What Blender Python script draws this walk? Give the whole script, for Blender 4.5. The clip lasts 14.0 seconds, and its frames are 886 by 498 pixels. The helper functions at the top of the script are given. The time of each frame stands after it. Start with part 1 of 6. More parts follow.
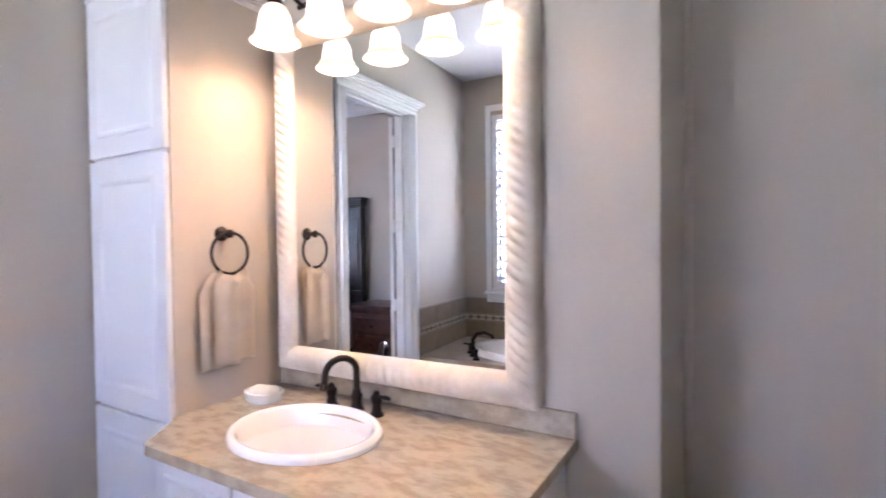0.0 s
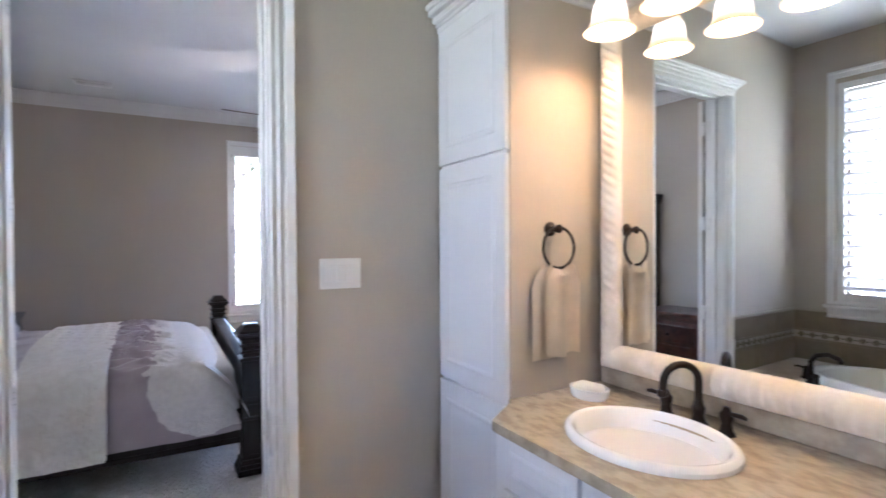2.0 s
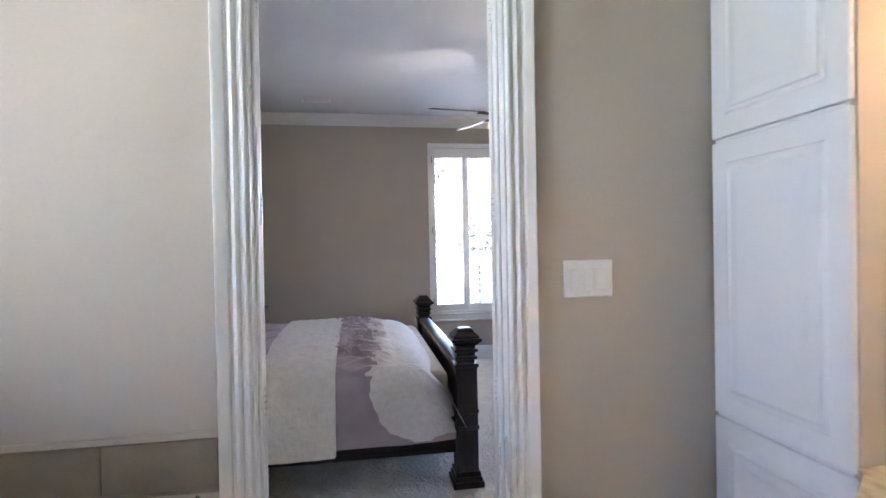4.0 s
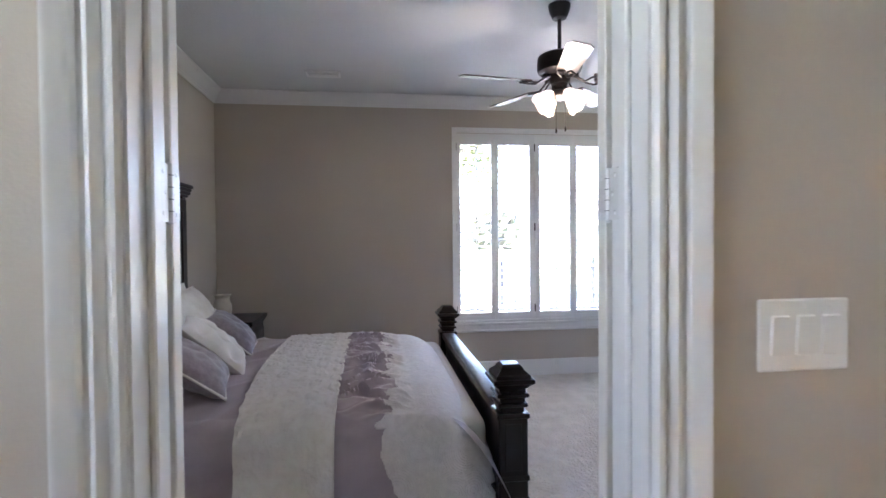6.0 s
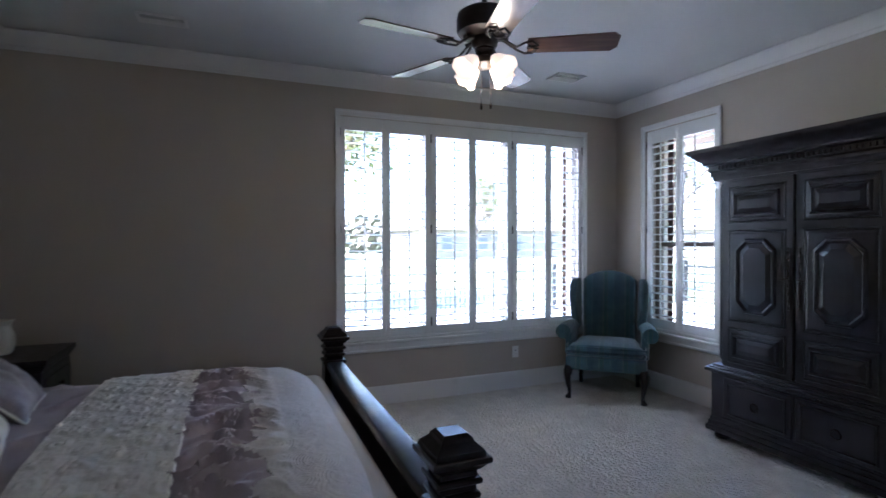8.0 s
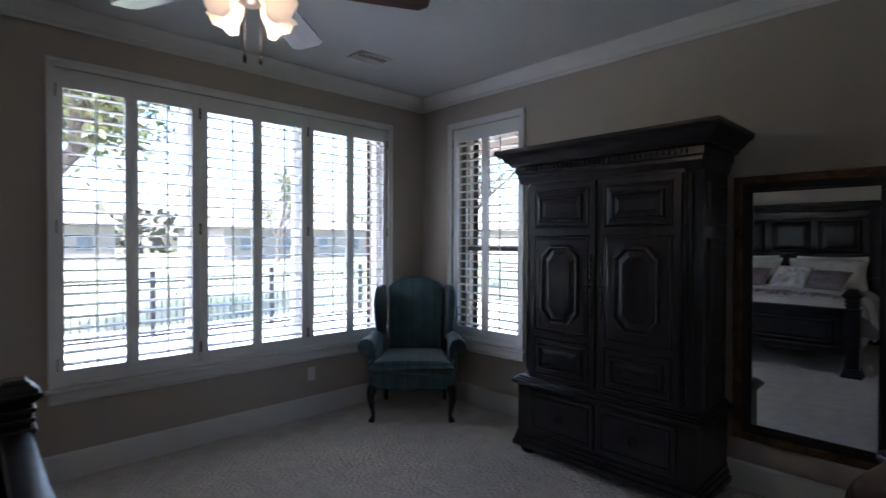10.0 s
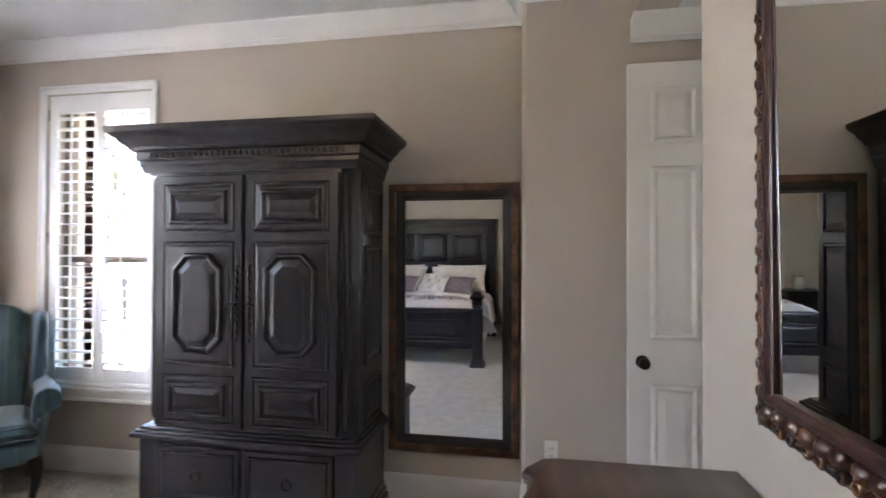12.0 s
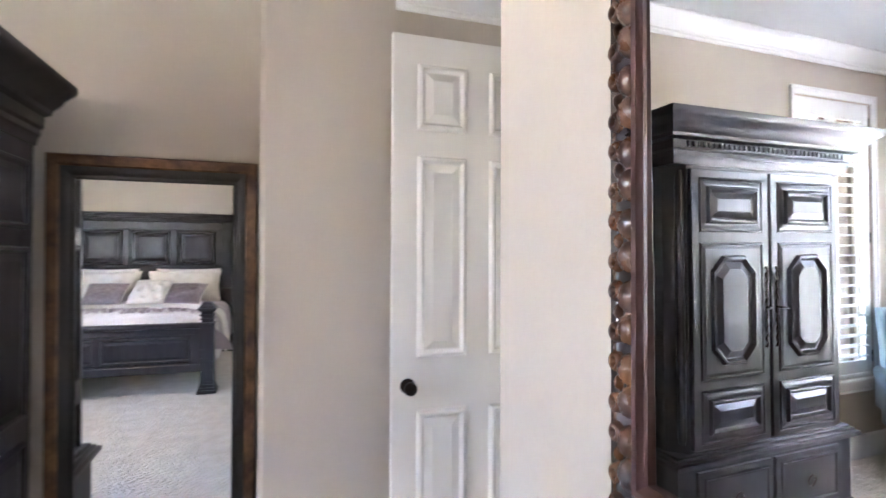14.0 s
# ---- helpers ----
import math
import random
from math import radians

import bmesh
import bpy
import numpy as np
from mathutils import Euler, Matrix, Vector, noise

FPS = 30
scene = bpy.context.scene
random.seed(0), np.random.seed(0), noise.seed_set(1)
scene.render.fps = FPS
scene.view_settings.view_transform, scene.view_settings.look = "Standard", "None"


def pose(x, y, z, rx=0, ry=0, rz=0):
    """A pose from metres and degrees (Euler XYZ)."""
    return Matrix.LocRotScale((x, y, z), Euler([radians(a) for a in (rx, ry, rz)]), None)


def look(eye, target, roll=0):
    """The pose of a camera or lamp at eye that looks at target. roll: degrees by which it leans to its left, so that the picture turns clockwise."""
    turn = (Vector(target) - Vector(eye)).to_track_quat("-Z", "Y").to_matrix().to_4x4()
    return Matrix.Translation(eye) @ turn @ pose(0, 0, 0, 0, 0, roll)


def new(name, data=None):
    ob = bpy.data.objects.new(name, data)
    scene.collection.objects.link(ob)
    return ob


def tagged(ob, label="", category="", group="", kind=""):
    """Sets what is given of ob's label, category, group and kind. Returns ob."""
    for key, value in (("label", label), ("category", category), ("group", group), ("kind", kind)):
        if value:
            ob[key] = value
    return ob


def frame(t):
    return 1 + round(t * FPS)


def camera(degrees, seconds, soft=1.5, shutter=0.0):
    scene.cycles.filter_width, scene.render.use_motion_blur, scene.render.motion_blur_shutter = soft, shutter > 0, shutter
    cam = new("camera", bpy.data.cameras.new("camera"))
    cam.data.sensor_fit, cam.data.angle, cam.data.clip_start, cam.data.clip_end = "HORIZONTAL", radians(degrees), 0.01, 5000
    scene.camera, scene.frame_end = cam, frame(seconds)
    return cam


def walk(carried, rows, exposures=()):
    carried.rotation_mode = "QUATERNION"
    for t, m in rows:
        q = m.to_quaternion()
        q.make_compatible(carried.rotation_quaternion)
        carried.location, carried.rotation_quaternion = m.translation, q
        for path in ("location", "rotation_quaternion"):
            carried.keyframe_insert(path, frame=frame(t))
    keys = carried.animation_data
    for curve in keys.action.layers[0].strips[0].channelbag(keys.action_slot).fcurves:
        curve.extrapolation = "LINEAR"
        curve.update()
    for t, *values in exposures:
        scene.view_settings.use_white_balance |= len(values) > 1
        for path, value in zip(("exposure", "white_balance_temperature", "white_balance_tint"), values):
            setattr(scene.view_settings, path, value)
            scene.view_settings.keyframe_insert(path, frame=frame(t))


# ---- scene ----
cam = camera(82.7, 14.0, shutter=0.5)
PATH = [
    (0, (-1.29, 0.612, 1.451), (-2.307, 2.333, 1.408), -0.6),
    (0.5, (-1.346, 0.588, 1.426), (-2.578, 2.163, 1.404), -0.6),
    (1, (-1.382, 0.557, 1.418), (-2.809, 1.959, 1.404), -0.4),
    (1.5, (-1.422, 0.526, 1.429), (-3.017, 1.732, 1.404), -0.2),
    (2, (-1.472, 0.497, 1.427), (-3.211, 1.484, 1.401), -0.3),
    (2.5, (-1.518, 0.467, 1.43), (-3.376, 1.205, 1.401), -0.5),
    (3, (-1.59, 0.43, 1.43), (-3.525, 0.936, 1.404), -0.4),
    (3.5, (-1.679, 0.423, 1.43), (-3.649, 0.764, 1.399), -0.8),
    (3.7, (-1.756, 0.398, 1.426), (-3.728, 0.731, 1.402), -1.0),
    (6, (-2.675, 0.426, 1.469), (-4.657, 0.69, 1.432), -0.5),
    (6.5, (-2.873, 0.413, 1.472), (-4.849, 0.718, 1.437), -0.4),
    (7, (-3.09, 0.392, 1.472), (-5.05, 0.788, 1.438), -0.2),
    (7.2, (-3.171, 0.4, 1.471), (-5.117, 0.859, 1.438), -0.2),
    (9.5, (-3.907, 0.667, 1.5), (-5.462, 1.924, 1.476), 0.1),
    (10, (-3.992, 0.843, 1.514), (-5.436, 2.227, 1.484), 0.2),
    (10.5, (-4.097, 0.938, 1.488), (-5.337, 2.507, 1.473), 0.4),
    (11, (-4.143, 1.04, 1.462), (-5.072, 2.811, 1.475), 0.4),
    (11.5, (-4.17, 1.148, 1.479), (-4.753, 3.061, 1.498), 0.4),
    (12, (-4.126, 1.341, 1.489), (-4.482, 3.309, 1.512), 0.2),
    (12.5, (-4.12, 1.494, 1.49), (-4.298, 3.486, 1.522), 0.1),
    (12.8, (-4.14, 1.57, 1.488), (-4.18, 3.569, 1.525), 0.2),
    (13, (-4.133, 1.627, 1.492), (-4.074, 3.626, 1.529), 0.1),
    (13.2, (-4.149, 1.669, 1.493), (-3.966, 3.661, 1.531), 0.2),
    (13.5, (-4.154, 1.732, 1.499), (-3.786, 3.698, 1.525), 0.1),
    (14, (-4.106, 1.913, 1.508), (-3.494, 3.817, 1.536), 0.2),
]
EXPOSURES = [(0, 5.5, 5250, 33), (1.5, 5.25, 5250, 24), (3.7, 5.1, 5400, 20), (5.8, 4.9, 5550, 20), (6.5, 4.6, 5250, 17), (7.2, 4.05, 5100, 15), (9.3, 3.1, 5350, 17), (10.5, 2.6, 5500, 15), (11.0, 2.8, 5600, 17),
             (11.5, 3.65, 6000, 18), (12.0, 5.0, 6150, 20), (12.6, 5.8, 6050, 21), (13.2, 6.0, 6000, 21), (14.0, 5.95, 5900, 21)]
SKY, SUN = 0.15, 5.0
FAN_GLOW, FAN_W, BATH_GLOW, BATH_W = 0.075, 0.5, 0.42, 0.145
BATH_DAY = 0.5
walk(cam, [(t, look(eye, target, roll)) for t, eye, target, roll in PATH], EXPOSURES)

# ---- world, sun, large lights ----
world = bpy.data.worlds.new("sky")
scene.world = world
world.use_nodes = True
wn = world.node_tree.nodes
sky = wn.new("ShaderNodeTexSky")
sky.sky_type = 'NISHITA'
sky.sun_disc = False
sky.sun_elevation, sky.sun_rotation = radians(50), radians(200)
sky.air_density, sky.dust_density = 1.0, 2.5
wn["Background"].inputs[1].default_value = SKY
world.node_tree.links.new(sky.outputs[0], wn["Background"].inputs[0])
sun = new("sun", bpy.data.lights.new("sun", 'SUN'))
sun.data.energy, sun.data.angle, sun.data.color = SUN, radians(0.6), (1.0, 0.96, 0.9)
sun.matrix_world = look((0, 0, 30), (-0.22 * 30, 0.6 * 30, 0))

# daylight standing in the opening of the bath window
day = new("bath_daylight", bpy.data.lights.new("bath_daylight", 'AREA'))
day.data.shape, day.data.size, day.data.size_y = 'RECTANGLE', 1.0, 1.6
day.data.spread = radians(150)
day.data.energy, day.data.color = BATH_DAY, (0.90, 0.95, 1.0)
day.matrix_world = look((-2.62, -1.09, 1.78), (-2.62, 0, 1.78))


# ---- mesh helpers ----
def box(bm, x0, y0, z0, x1, y1, z1, bev=0.0, seg=1):
    m = Matrix.LocRotScale(((x0 + x1) / 2, (y0 + y1) / 2, (z0 + z1) / 2), None, (abs(x1 - x0), abs(y1 - y0), abs(z1 - z0)))
    vs = bmesh.ops.create_cube(bm, size=1.0, matrix=m)["verts"]
    if bev > 0:
        es = {e for v in vs for e in v.link_edges}
        bmesh.ops.bevel(bm, geom=list(es), offset=bev, segments=seg, affect='EDGES', profile=0.5)
    return bm


def lathe(bm, prof, m=None, seg=24, cap=True):
    """Turns (radius, height) pairs about z."""
    m = m or Matrix()
    rings = []
    for r, z in prof:
        if r < 1e-5:
            rings.append([bm.verts.new(m @ Vector((0, 0, z)))])
        else:
            rings.append([bm.verts.new(m @ Vector((r * math.cos(2 * math.pi * i / seg), r * math.sin(2 * math.pi * i / seg), z))) for i in range(seg)])
    for a, b in zip(rings, rings[1:]):
        for i in range(seg):
            j = (i + 1) % seg
            if len(a) == 1 and len(b) == 1:
                continue
            if len(a) == 1:
                bm.faces.new((a[0], b[j], b[i]))
            elif len(b) == 1:
                bm.faces.new((a[i], a[j], b[0]))
            else:
                bm.faces.new((a[i], a[j], b[j], b[i]))
    if cap:
        for ring in (rings[0], rings[-1]):
            if len(ring) > 2:
                bm.faces.new(ring)
    return bm


def tube(bm, pts, r, seg=10):
    """A round bar along points; r is a number or one for each point."""
    pts = [Vector(p) for p in pts]
    rs = r if isinstance(r, (list, tuple)) else [r] * len(pts)
    up, rings = None, []
    for i, p in enumerate(pts):
        d = (pts[min(i + 1, len(pts) - 1)] - pts[max(i - 1, 0)]).normalized()
        if up is None:
            up = Vector((0, 0, 1)) if abs(d.z) < 0.9 else Vector((1, 0, 0))
        a = d.cross(up).normalized()
        b = a.cross(d).normalized()
        up = b
        rings.append([bm.verts.new(p + rs[i] * (a * math.cos(2 * math.pi * k / seg) + b * math.sin(2 * math.pi * k / seg))) for k in range(seg)])
    for s, t in zip(rings, rings[1:]):
        for k in range(seg):
            bm.faces.new((s[k], s[(k + 1) % seg], t[(k + 1) % seg], t[k]))
    bm.faces.new(rings[0][::-1]), bm.faces.new(rings[-1])
    return bm


def sweep(bm, path, prof, closed=False):
    """A moulding: prof holds (out, up) pairs; out goes to the left of the (x, y, z) path, corners are mitred. The path lies level."""
    n = len(path)
    pts = [Vector(p) for p in path]
    rings = []
    for i, p in enumerate(pts):
        a = pts[i - 1] if (closed or i > 0) else None
        b = pts[(i + 1) % n] if (closed or i < n - 1) else None
        d0 = (p - a).normalized() if a is not None else (b - p).normalized()
        d1 = (b - p).normalized() if b is not None else d0
        n0, n1 = Vector((-d0.y, d0.x, 0)), Vector((-d1.y, d1.x, 0))
        k = (n0 + n1).normalized()
        k = k / max(0.3, k.dot(n0))
        rings.append([bm.verts.new(p + k * o + Vector((0, 0, u))) for o, u in prof])
    m = len(prof)
    for i in range(n if closed else n - 1):
        s, t = rings[i], rings[(i + 1) % n]
        for k in range(m):
            bm.faces.new((s[k], s[(k + 1) % m], t[(k + 1) % m], t[k]))
    if not closed:
        bm.faces.new(rings[0]), bm.faces.new(rings[-1][::-1])
    bmesh.ops.recalc_face_normals(bm, faces=bm.faces)
    return bm


def sweep_m(bm, m, path, prof, closed=False):
    """The same, and then moved by m."""
    bm2 = bmesh.new()
    sweep(bm2, path, prof, closed)
    bm2.transform(m)
    join(bm, bm2)
    return bm


def join(bm, other):
    me = bpy.data.meshes.new("tmp")
    other.to_mesh(me)
    other.free()
    bm.from_mesh(me)
    bpy.data.meshes.remove(me)


def prism(bm, poly, z0, z1, bev=0.0):
    """An upright prism over a plan."""
    lo = [bm.verts.new((x, y, z0)) for x, y in poly]
    hi = [bm.verts.new((x, y, z1)) for x, y in poly]
    n = len(poly)
    fs = [bm.faces.new(lo[::-1]), bm.faces.new(hi)]
    for i in range(n):
        fs.append(bm.faces.new((lo[i], lo[(i + 1) % n], hi[(i + 1) % n], hi[i])))
    bmesh.ops.recalc_face_normals(bm, faces=fs)
    if bev:
        bmesh.ops.bevel(bm, geom=list({e for f in fs for e in f.edges}), offset=bev, segments=2, affect='EDGES', profile=0.5)
    return bm


def smooth(ob, angle=35):
    me = ob.data
    me.shade_smooth()
    bm = bmesh.new()
    bm.from_mesh(me)
    lim = radians(angle)
    for e in bm.edges:
        if len(e.link_faces) == 2 and e.calc_face_angle(0) > lim:
            e.smooth = False
    bm.to_mesh(me)
    bm.free()
    return ob


def part(name, bm, material, parent=None, label="", soft=True, angle=35):
    """Links a bmesh as one mesh object, under a thing or a part where one is given."""
    me = bpy.data.meshes.new(name)
    bmesh.ops.recalc_face_normals(bm, faces=bm.faces)
    bm.to_mesh(me)
    bm.free()
    me.materials.append(material)
    ob = new(name, me)
    if parent is not None:
        ob.parent = parent
    if label:
        ob["label"] = label
    if soft:
        smooth(ob, angle)
    return ob


def thing(name, label, category, group="", m=None):
    ob = new(name)
    ob.empty_display_size = 0.1
    tagged(ob, label, category, group)
    if m is not None:
        ob.matrix_world = m
    return ob


def structure(name, bm, material, label="", soft=True, category=""):
    ob = part(name, bm, material, None, label, soft)
    return tagged(ob, label, category, "", "structure")


def bx(*a, **k):
    return box(bmesh.new(), *a, **k)


# ---- materials ----
def material(name, color, rough=0.5, metal=0.0, vary=0.08, scale=6.0, fine=120.0, bump=0.0, bump_scale=200.0, color2=None, streak=(1, 1, 1),
             spec=0.5, coat=0.0, contrast=(0.35, 0.65), rand=0.0, sheen=0.0):
    """A surface with two scales of colour noise, uneven roughness and fine relief, in object metres."""
    mat = bpy.data.materials.new(name)
    mat.use_nodes = True
    nt = mat.node_tree
    nd, ln = nt.nodes, nt.links
    b = nd["Principled BSDF"]
    tc = nd.new("ShaderNodeTexCoord")
    mp = nd.new("ShaderNodeMapping")
    mp.inputs["Scale"].default_value = streak
    ln.new(tc.outputs["Object"], mp.inputs[0])
    n1, n2 = nd.new("ShaderNodeTexNoise"), nd.new("ShaderNodeTexNoise")
    n1.inputs["Scale"].default_value, n1.inputs["Detail"].default_value = scale, 5
    n2.inputs["Scale"].default_value, n2.inputs["Detail"].default_value = fine, 3
    for n in (n1, n2):
        ln.new(mp.outputs[0], n.inputs["Vector"])
    ramp = nd.new("ShaderNodeMapRange")
    ramp.inputs[1].default_value, ramp.inputs[2].default_value = contrast
    ln.new(n1.outputs["Fac"], ramp.inputs[0])
    mix = nd.new("ShaderNodeMix")
    mix.data_type = 'RGBA'
    c2 = color2 or tuple(c * (1 - vary) for c in color)
    mix.inputs["A"].default_value, mix.inputs["B"].default_value = (*color, 1), (*c2, 1)
    ln.new(ramp.outputs[0], mix.inputs["Factor"])
    hsv = nd.new("ShaderNodeHueSaturation")
    ln.new(mix.outputs["Result"], hsv.inputs["Color"])
    val = nd.new("ShaderNodeMapRange")
    val.inputs[3].default_value, val.inputs[4].default_value = 1 - vary, 1 + vary
    ln.new(n2.outputs["Fac"], val.inputs[0])
    if rand:
        oi = nd.new("ShaderNodeObjectInfo")
        rr = nd.new("ShaderNodeMapRange")
        rr.inputs[3].default_value, rr.inputs[4].default_value = 1 - rand, 1 + rand
        ln.new(oi.outputs["Random"], rr.inputs[0])
        mu = nd.new("ShaderNodeMath")
        mu.operation = 'MULTIPLY'
        ln.new(val.outputs[0], mu.inputs[0]), ln.new(rr.outputs[0], mu.inputs[1])
        ln.new(mu.outputs[0], hsv.inputs["Value"])
    else:
        ln.new(val.outputs[0], hsv.inputs["Value"])
    ln.new(hsv.outputs[0], b.inputs["Base Color"])
    rg = nd.new("ShaderNodeMapRange")
    rg.inputs[3].default_value, rg.inputs[4].default_value = max(0.02, rough - 0.07), min(1, rough + 0.07)
    ln.new(n1.outputs["Fac"], rg.inputs[0])
    ln.new(rg.outputs[0], b.inputs["Roughness"])
    b.inputs["Metallic"].default_value = metal
    b.inputs["Specular IOR Level"].default_value = spec
    b.inputs["Coat Weight"].default_value = coat
    b.inputs["Coat Roughness"].default_value = 0.15
    b.inputs["Sheen Weight"].default_value = sheen
    if bump:
        n3 = nd.new("ShaderNodeTexNoise")
        n3.inputs["Scale"].default_value, n3.inputs["Detail"].default_value = bump_scale, 4
        ln.new(mp.outputs[0], n3.inputs["Vector"])
        bp = nd.new("ShaderNodeBump")
        bp.inputs["Strength"].default_value, bp.inputs["Distance"].default_value = 1.0, bump
        ln.new(n3.outputs["Fac"], bp.inputs["Height"])
        ln.new(bp.outputs[0], b.inputs["Normal"])
    return mat


def plain(name, color, rough=0.4, metal=0.0, emit=0.0, alpha=0.0):
    mat = bpy.data.materials.new(name)
    mat.use_nodes = True
    b = mat.node_tree.nodes["Principled BSDF"]
    b.inputs["Base Color"].default_value = (*color, 1)
    b.inputs["Roughness"].default_value, b.inputs["Metallic"].default_value = rough, metal
    if emit:
        b.inputs["Emission Color"].default_value, b.inputs["Emission Strength"].default_value = (*color, 1), emit
    b.inputs["Transmission Weight"].default_value = alpha
    return mat


PAINT = material("beige_wall_paint", (0.50, 0.442, 0.372), 0.7, vary=0.03, scale=1.5, fine=60, bump=0.0006, bump_scale=160)
CEIL = material("ceiling_paint", (0.68, 0.68, 0.67), 0.85, vary=0.03, scale=2, fine=40, bump=0.003, bump_scale=70)
WHITE = material("white_trim_paint", (0.78, 0.77, 0.75), 0.3, vary=0.015, scale=3, fine=80, bump=0.00004, bump_scale=90)
DOORW = material("white_door_paint", (0.76, 0.73, 0.68), 0.36, vary=0.015, scale=3, fine=80, bump=0.00005, bump_scale=90)
SHUT = material("shutter_paint", (0.80, 0.80, 0.79), 0.35, vary=0.02, scale=4, fine=90)
CARPET = material("beige_carpet", (0.76, 0.715, 0.645), 0.95, vary=0.12, scale=9, fine=260, bump=0.045, bump_scale=38, color2=(0.66, 0.615, 0.545), spec=0.1, sheen=0.2)
ESPRESSO = material("dark_stained_wood", (0.023, 0.0195, 0.0215), 0.34, vary=0.2, scale=3, fine=50, streak=(7, 7, 1), color2=(0.015, 0.0125, 0.0135), bump=0.00006, bump_scale=40, coat=0.1, spec=0.42)
REDWOOD = material("red_brown_wood", (0.085, 0.028, 0.014), 0.3, vary=0.2, scale=3, fine=40, streak=(6, 1, 6), color2=(0.04, 0.014, 0.008), bump=0.00006, bump_scale=30, coat=0.4)
BRONZE = material("oiled_bronze", (0.035, 0.026, 0.022), 0.34, 0.75, vary=0.2, scale=20, fine=90)
BLACKM = material("dark_bronze_paint", (0.03, 0.026, 0.026), 0.4, 0.3, vary=0.1, scale=20, fine=90)
STEEL = material("satin_nickel", (0.75, 0.74, 0.73), 0.32, 0.6, vary=0.04, scale=30, fine=200)
PLASTIC = material("white_plastic", (0.82, 0.81, 0.78), 0.3, vary=0.015, scale=10, fine=100)
HINGEM = material("pale_satin_hinge", (0.74, 0.73, 0.71), 0.38, 0.2, vary=0.03, scale=30, fine=200)
DARKHOLE = plain("slot_black", (0.01, 0.01, 0.01), 0.6)
MIRROR = plain("mirror_silver", (0.86, 0.88, 0.88), 0.01, 1.0)
PORCELAIN = plain("white_porcelain", (0.82, 0.81, 0.79), 0.08)
GLASS = plain("window_glass", (1, 1, 1), 0.0, 0.0, alpha=1.0)
GLASS.node_tree.nodes["Principled BSDF"].inputs["IOR"].default_value = 1.05

# ---- large structure ----
XW, XE, XB, XD = -7.92, -3.63, -3.434, -3.55          # bedroom west face, east face, bath west face
YS, YN, YV = -1.145, 4.31, 4.05            # bedroom south and north faces, vestibule north face
XC = -4.19                                 # outside corner beside the long mirror
ZC = 2.955                                 # ceiling
YB, XBE, YBS = 2.07, -1.47, -0.95          # bath: vanity wall, its end, tub wall
D0, D1, DH = 0.085, 0.858, 2.42            # double door: jambs and head


def wall_with_hole(bm, axis, a0, a1, t0, t1, z0, z1, holes):
    """A thick wall along an axis between a0 and a1, t0..t1 thick, with rectangular holes (h0, h1, zlow, zhigh)."""
    def put(p, q, za, zb):
        if q - p > 1e-4 and zb - za > 1e-4:
            if axis == "x":
                box(bm, p, t0, za, q, t1, zb)
            else:
                box(bm, t0, p, za, t1, q, zb)
    pos = a0
    for h0, h1, zl, zh in sorted(holes):
        put(pos, h0, z0, z1)
        put(h0, h1, z0, zl)
        put(h0, h1, zh, z1)
        pos = h1
    put(pos, a1, z0, z1)
    return bm


WIN_W = [(1.268, 3.862, 0.60, 2.59)]
WIN_N = [(-7.478, -6.652, 0.60, 2.59)]
BWX0, BWX1 = -3.2, -2.05
# the second opening is unseen, added to brighten the far bath wall
WIN_B = [(BWX0 + 0.05, BWX1 - 0.05, 0.96, 2.6), (-0.85, 0.15, 0.96, 2.6)]
structure("wall_west", wall_with_hole(bmesh.new(), "y", YS - 0.3, YN + 0.3, XW - 0.3, XW, 0, 3.1, WIN_W), PAINT, "beige painted bedroom wall with a wide shuttered window")
structure("wall_north", wall_with_hole(bmesh.new(), "x", XW, XC, YN, YN + 0.3, 0, 3.1, WIN_N), PAINT, "beige painted bedroom wall behind the armoire")
structure("wall_south", bx(XW, YS - 0.15, 0, XE, YS, 3.1), PAINT, "beige painted bedroom wall behind the headboard")
bm = bmesh.new()
prism(bm, [(XC + 0.02, YV), (XC, YV + 0.02), (XC, YN + 0.3), (-1.9, YN + 0.3), (-1.9, YV)], 0, 3.1)
structure("wall_vestibule", bm, PAINT, "beige painted wall with rounded corner behind the open door")
# wall between bedroom and bath, with the double door, up to the vestibule opening
bm = bmesh.new()
wall_with_hole(bm, "y", -2.8, 1.26, XD, XB, 0, 3.1, [(D0 - 0.02, D1 + 0.02, 0, DH + 0.02)])
box(bm, XE, 1.26, 0, XB, 2.96, 3.1)
box(bm, XE, 2.96, 2.70, XB, YV, 3.1)
lathe(bm, [(0.02, 0), (0.02, 2.70)], Matrix.Translation((XE + 0.02, 2.96, 0)), 16)
box(bm, XE + 0.02, 2.96, 0, XB, 2.98, 2.70)
structure("wall_east", bm, PAINT, "beige painted wall between bedroom and bath")
# the hole in this closing wall is made up, to brighten the entry
structure("wall_vestibule_end", wall_with_hole(bmesh.new(), "y", 2.07, YV, -2.3, -2.1, 0, 3.1, [(3.0, 3.5, 1.0, 2.1)]), PAINT, "beige painted end wall of the entry with an unseen opening added for light")
structure("wall_vanity", prism(bmesh.new(), [(XB, YB), (XBE - 0.02, YB), (XBE - 0.006, YB + 0.006), (XBE, YB + 0.02), (XBE, 2.75), (XBE - 0.15, 2.75), (XBE - 0.15, 2.30), (XB, 2.30)], 0, 3.1), PAINT, "beige painted bath wall behind the vanity")
bm = bmesh.new()
wall_with_hole(bm, "x", XB, 1.2, YBS - 0.3, YBS, 0, 3.1, WIN_B)
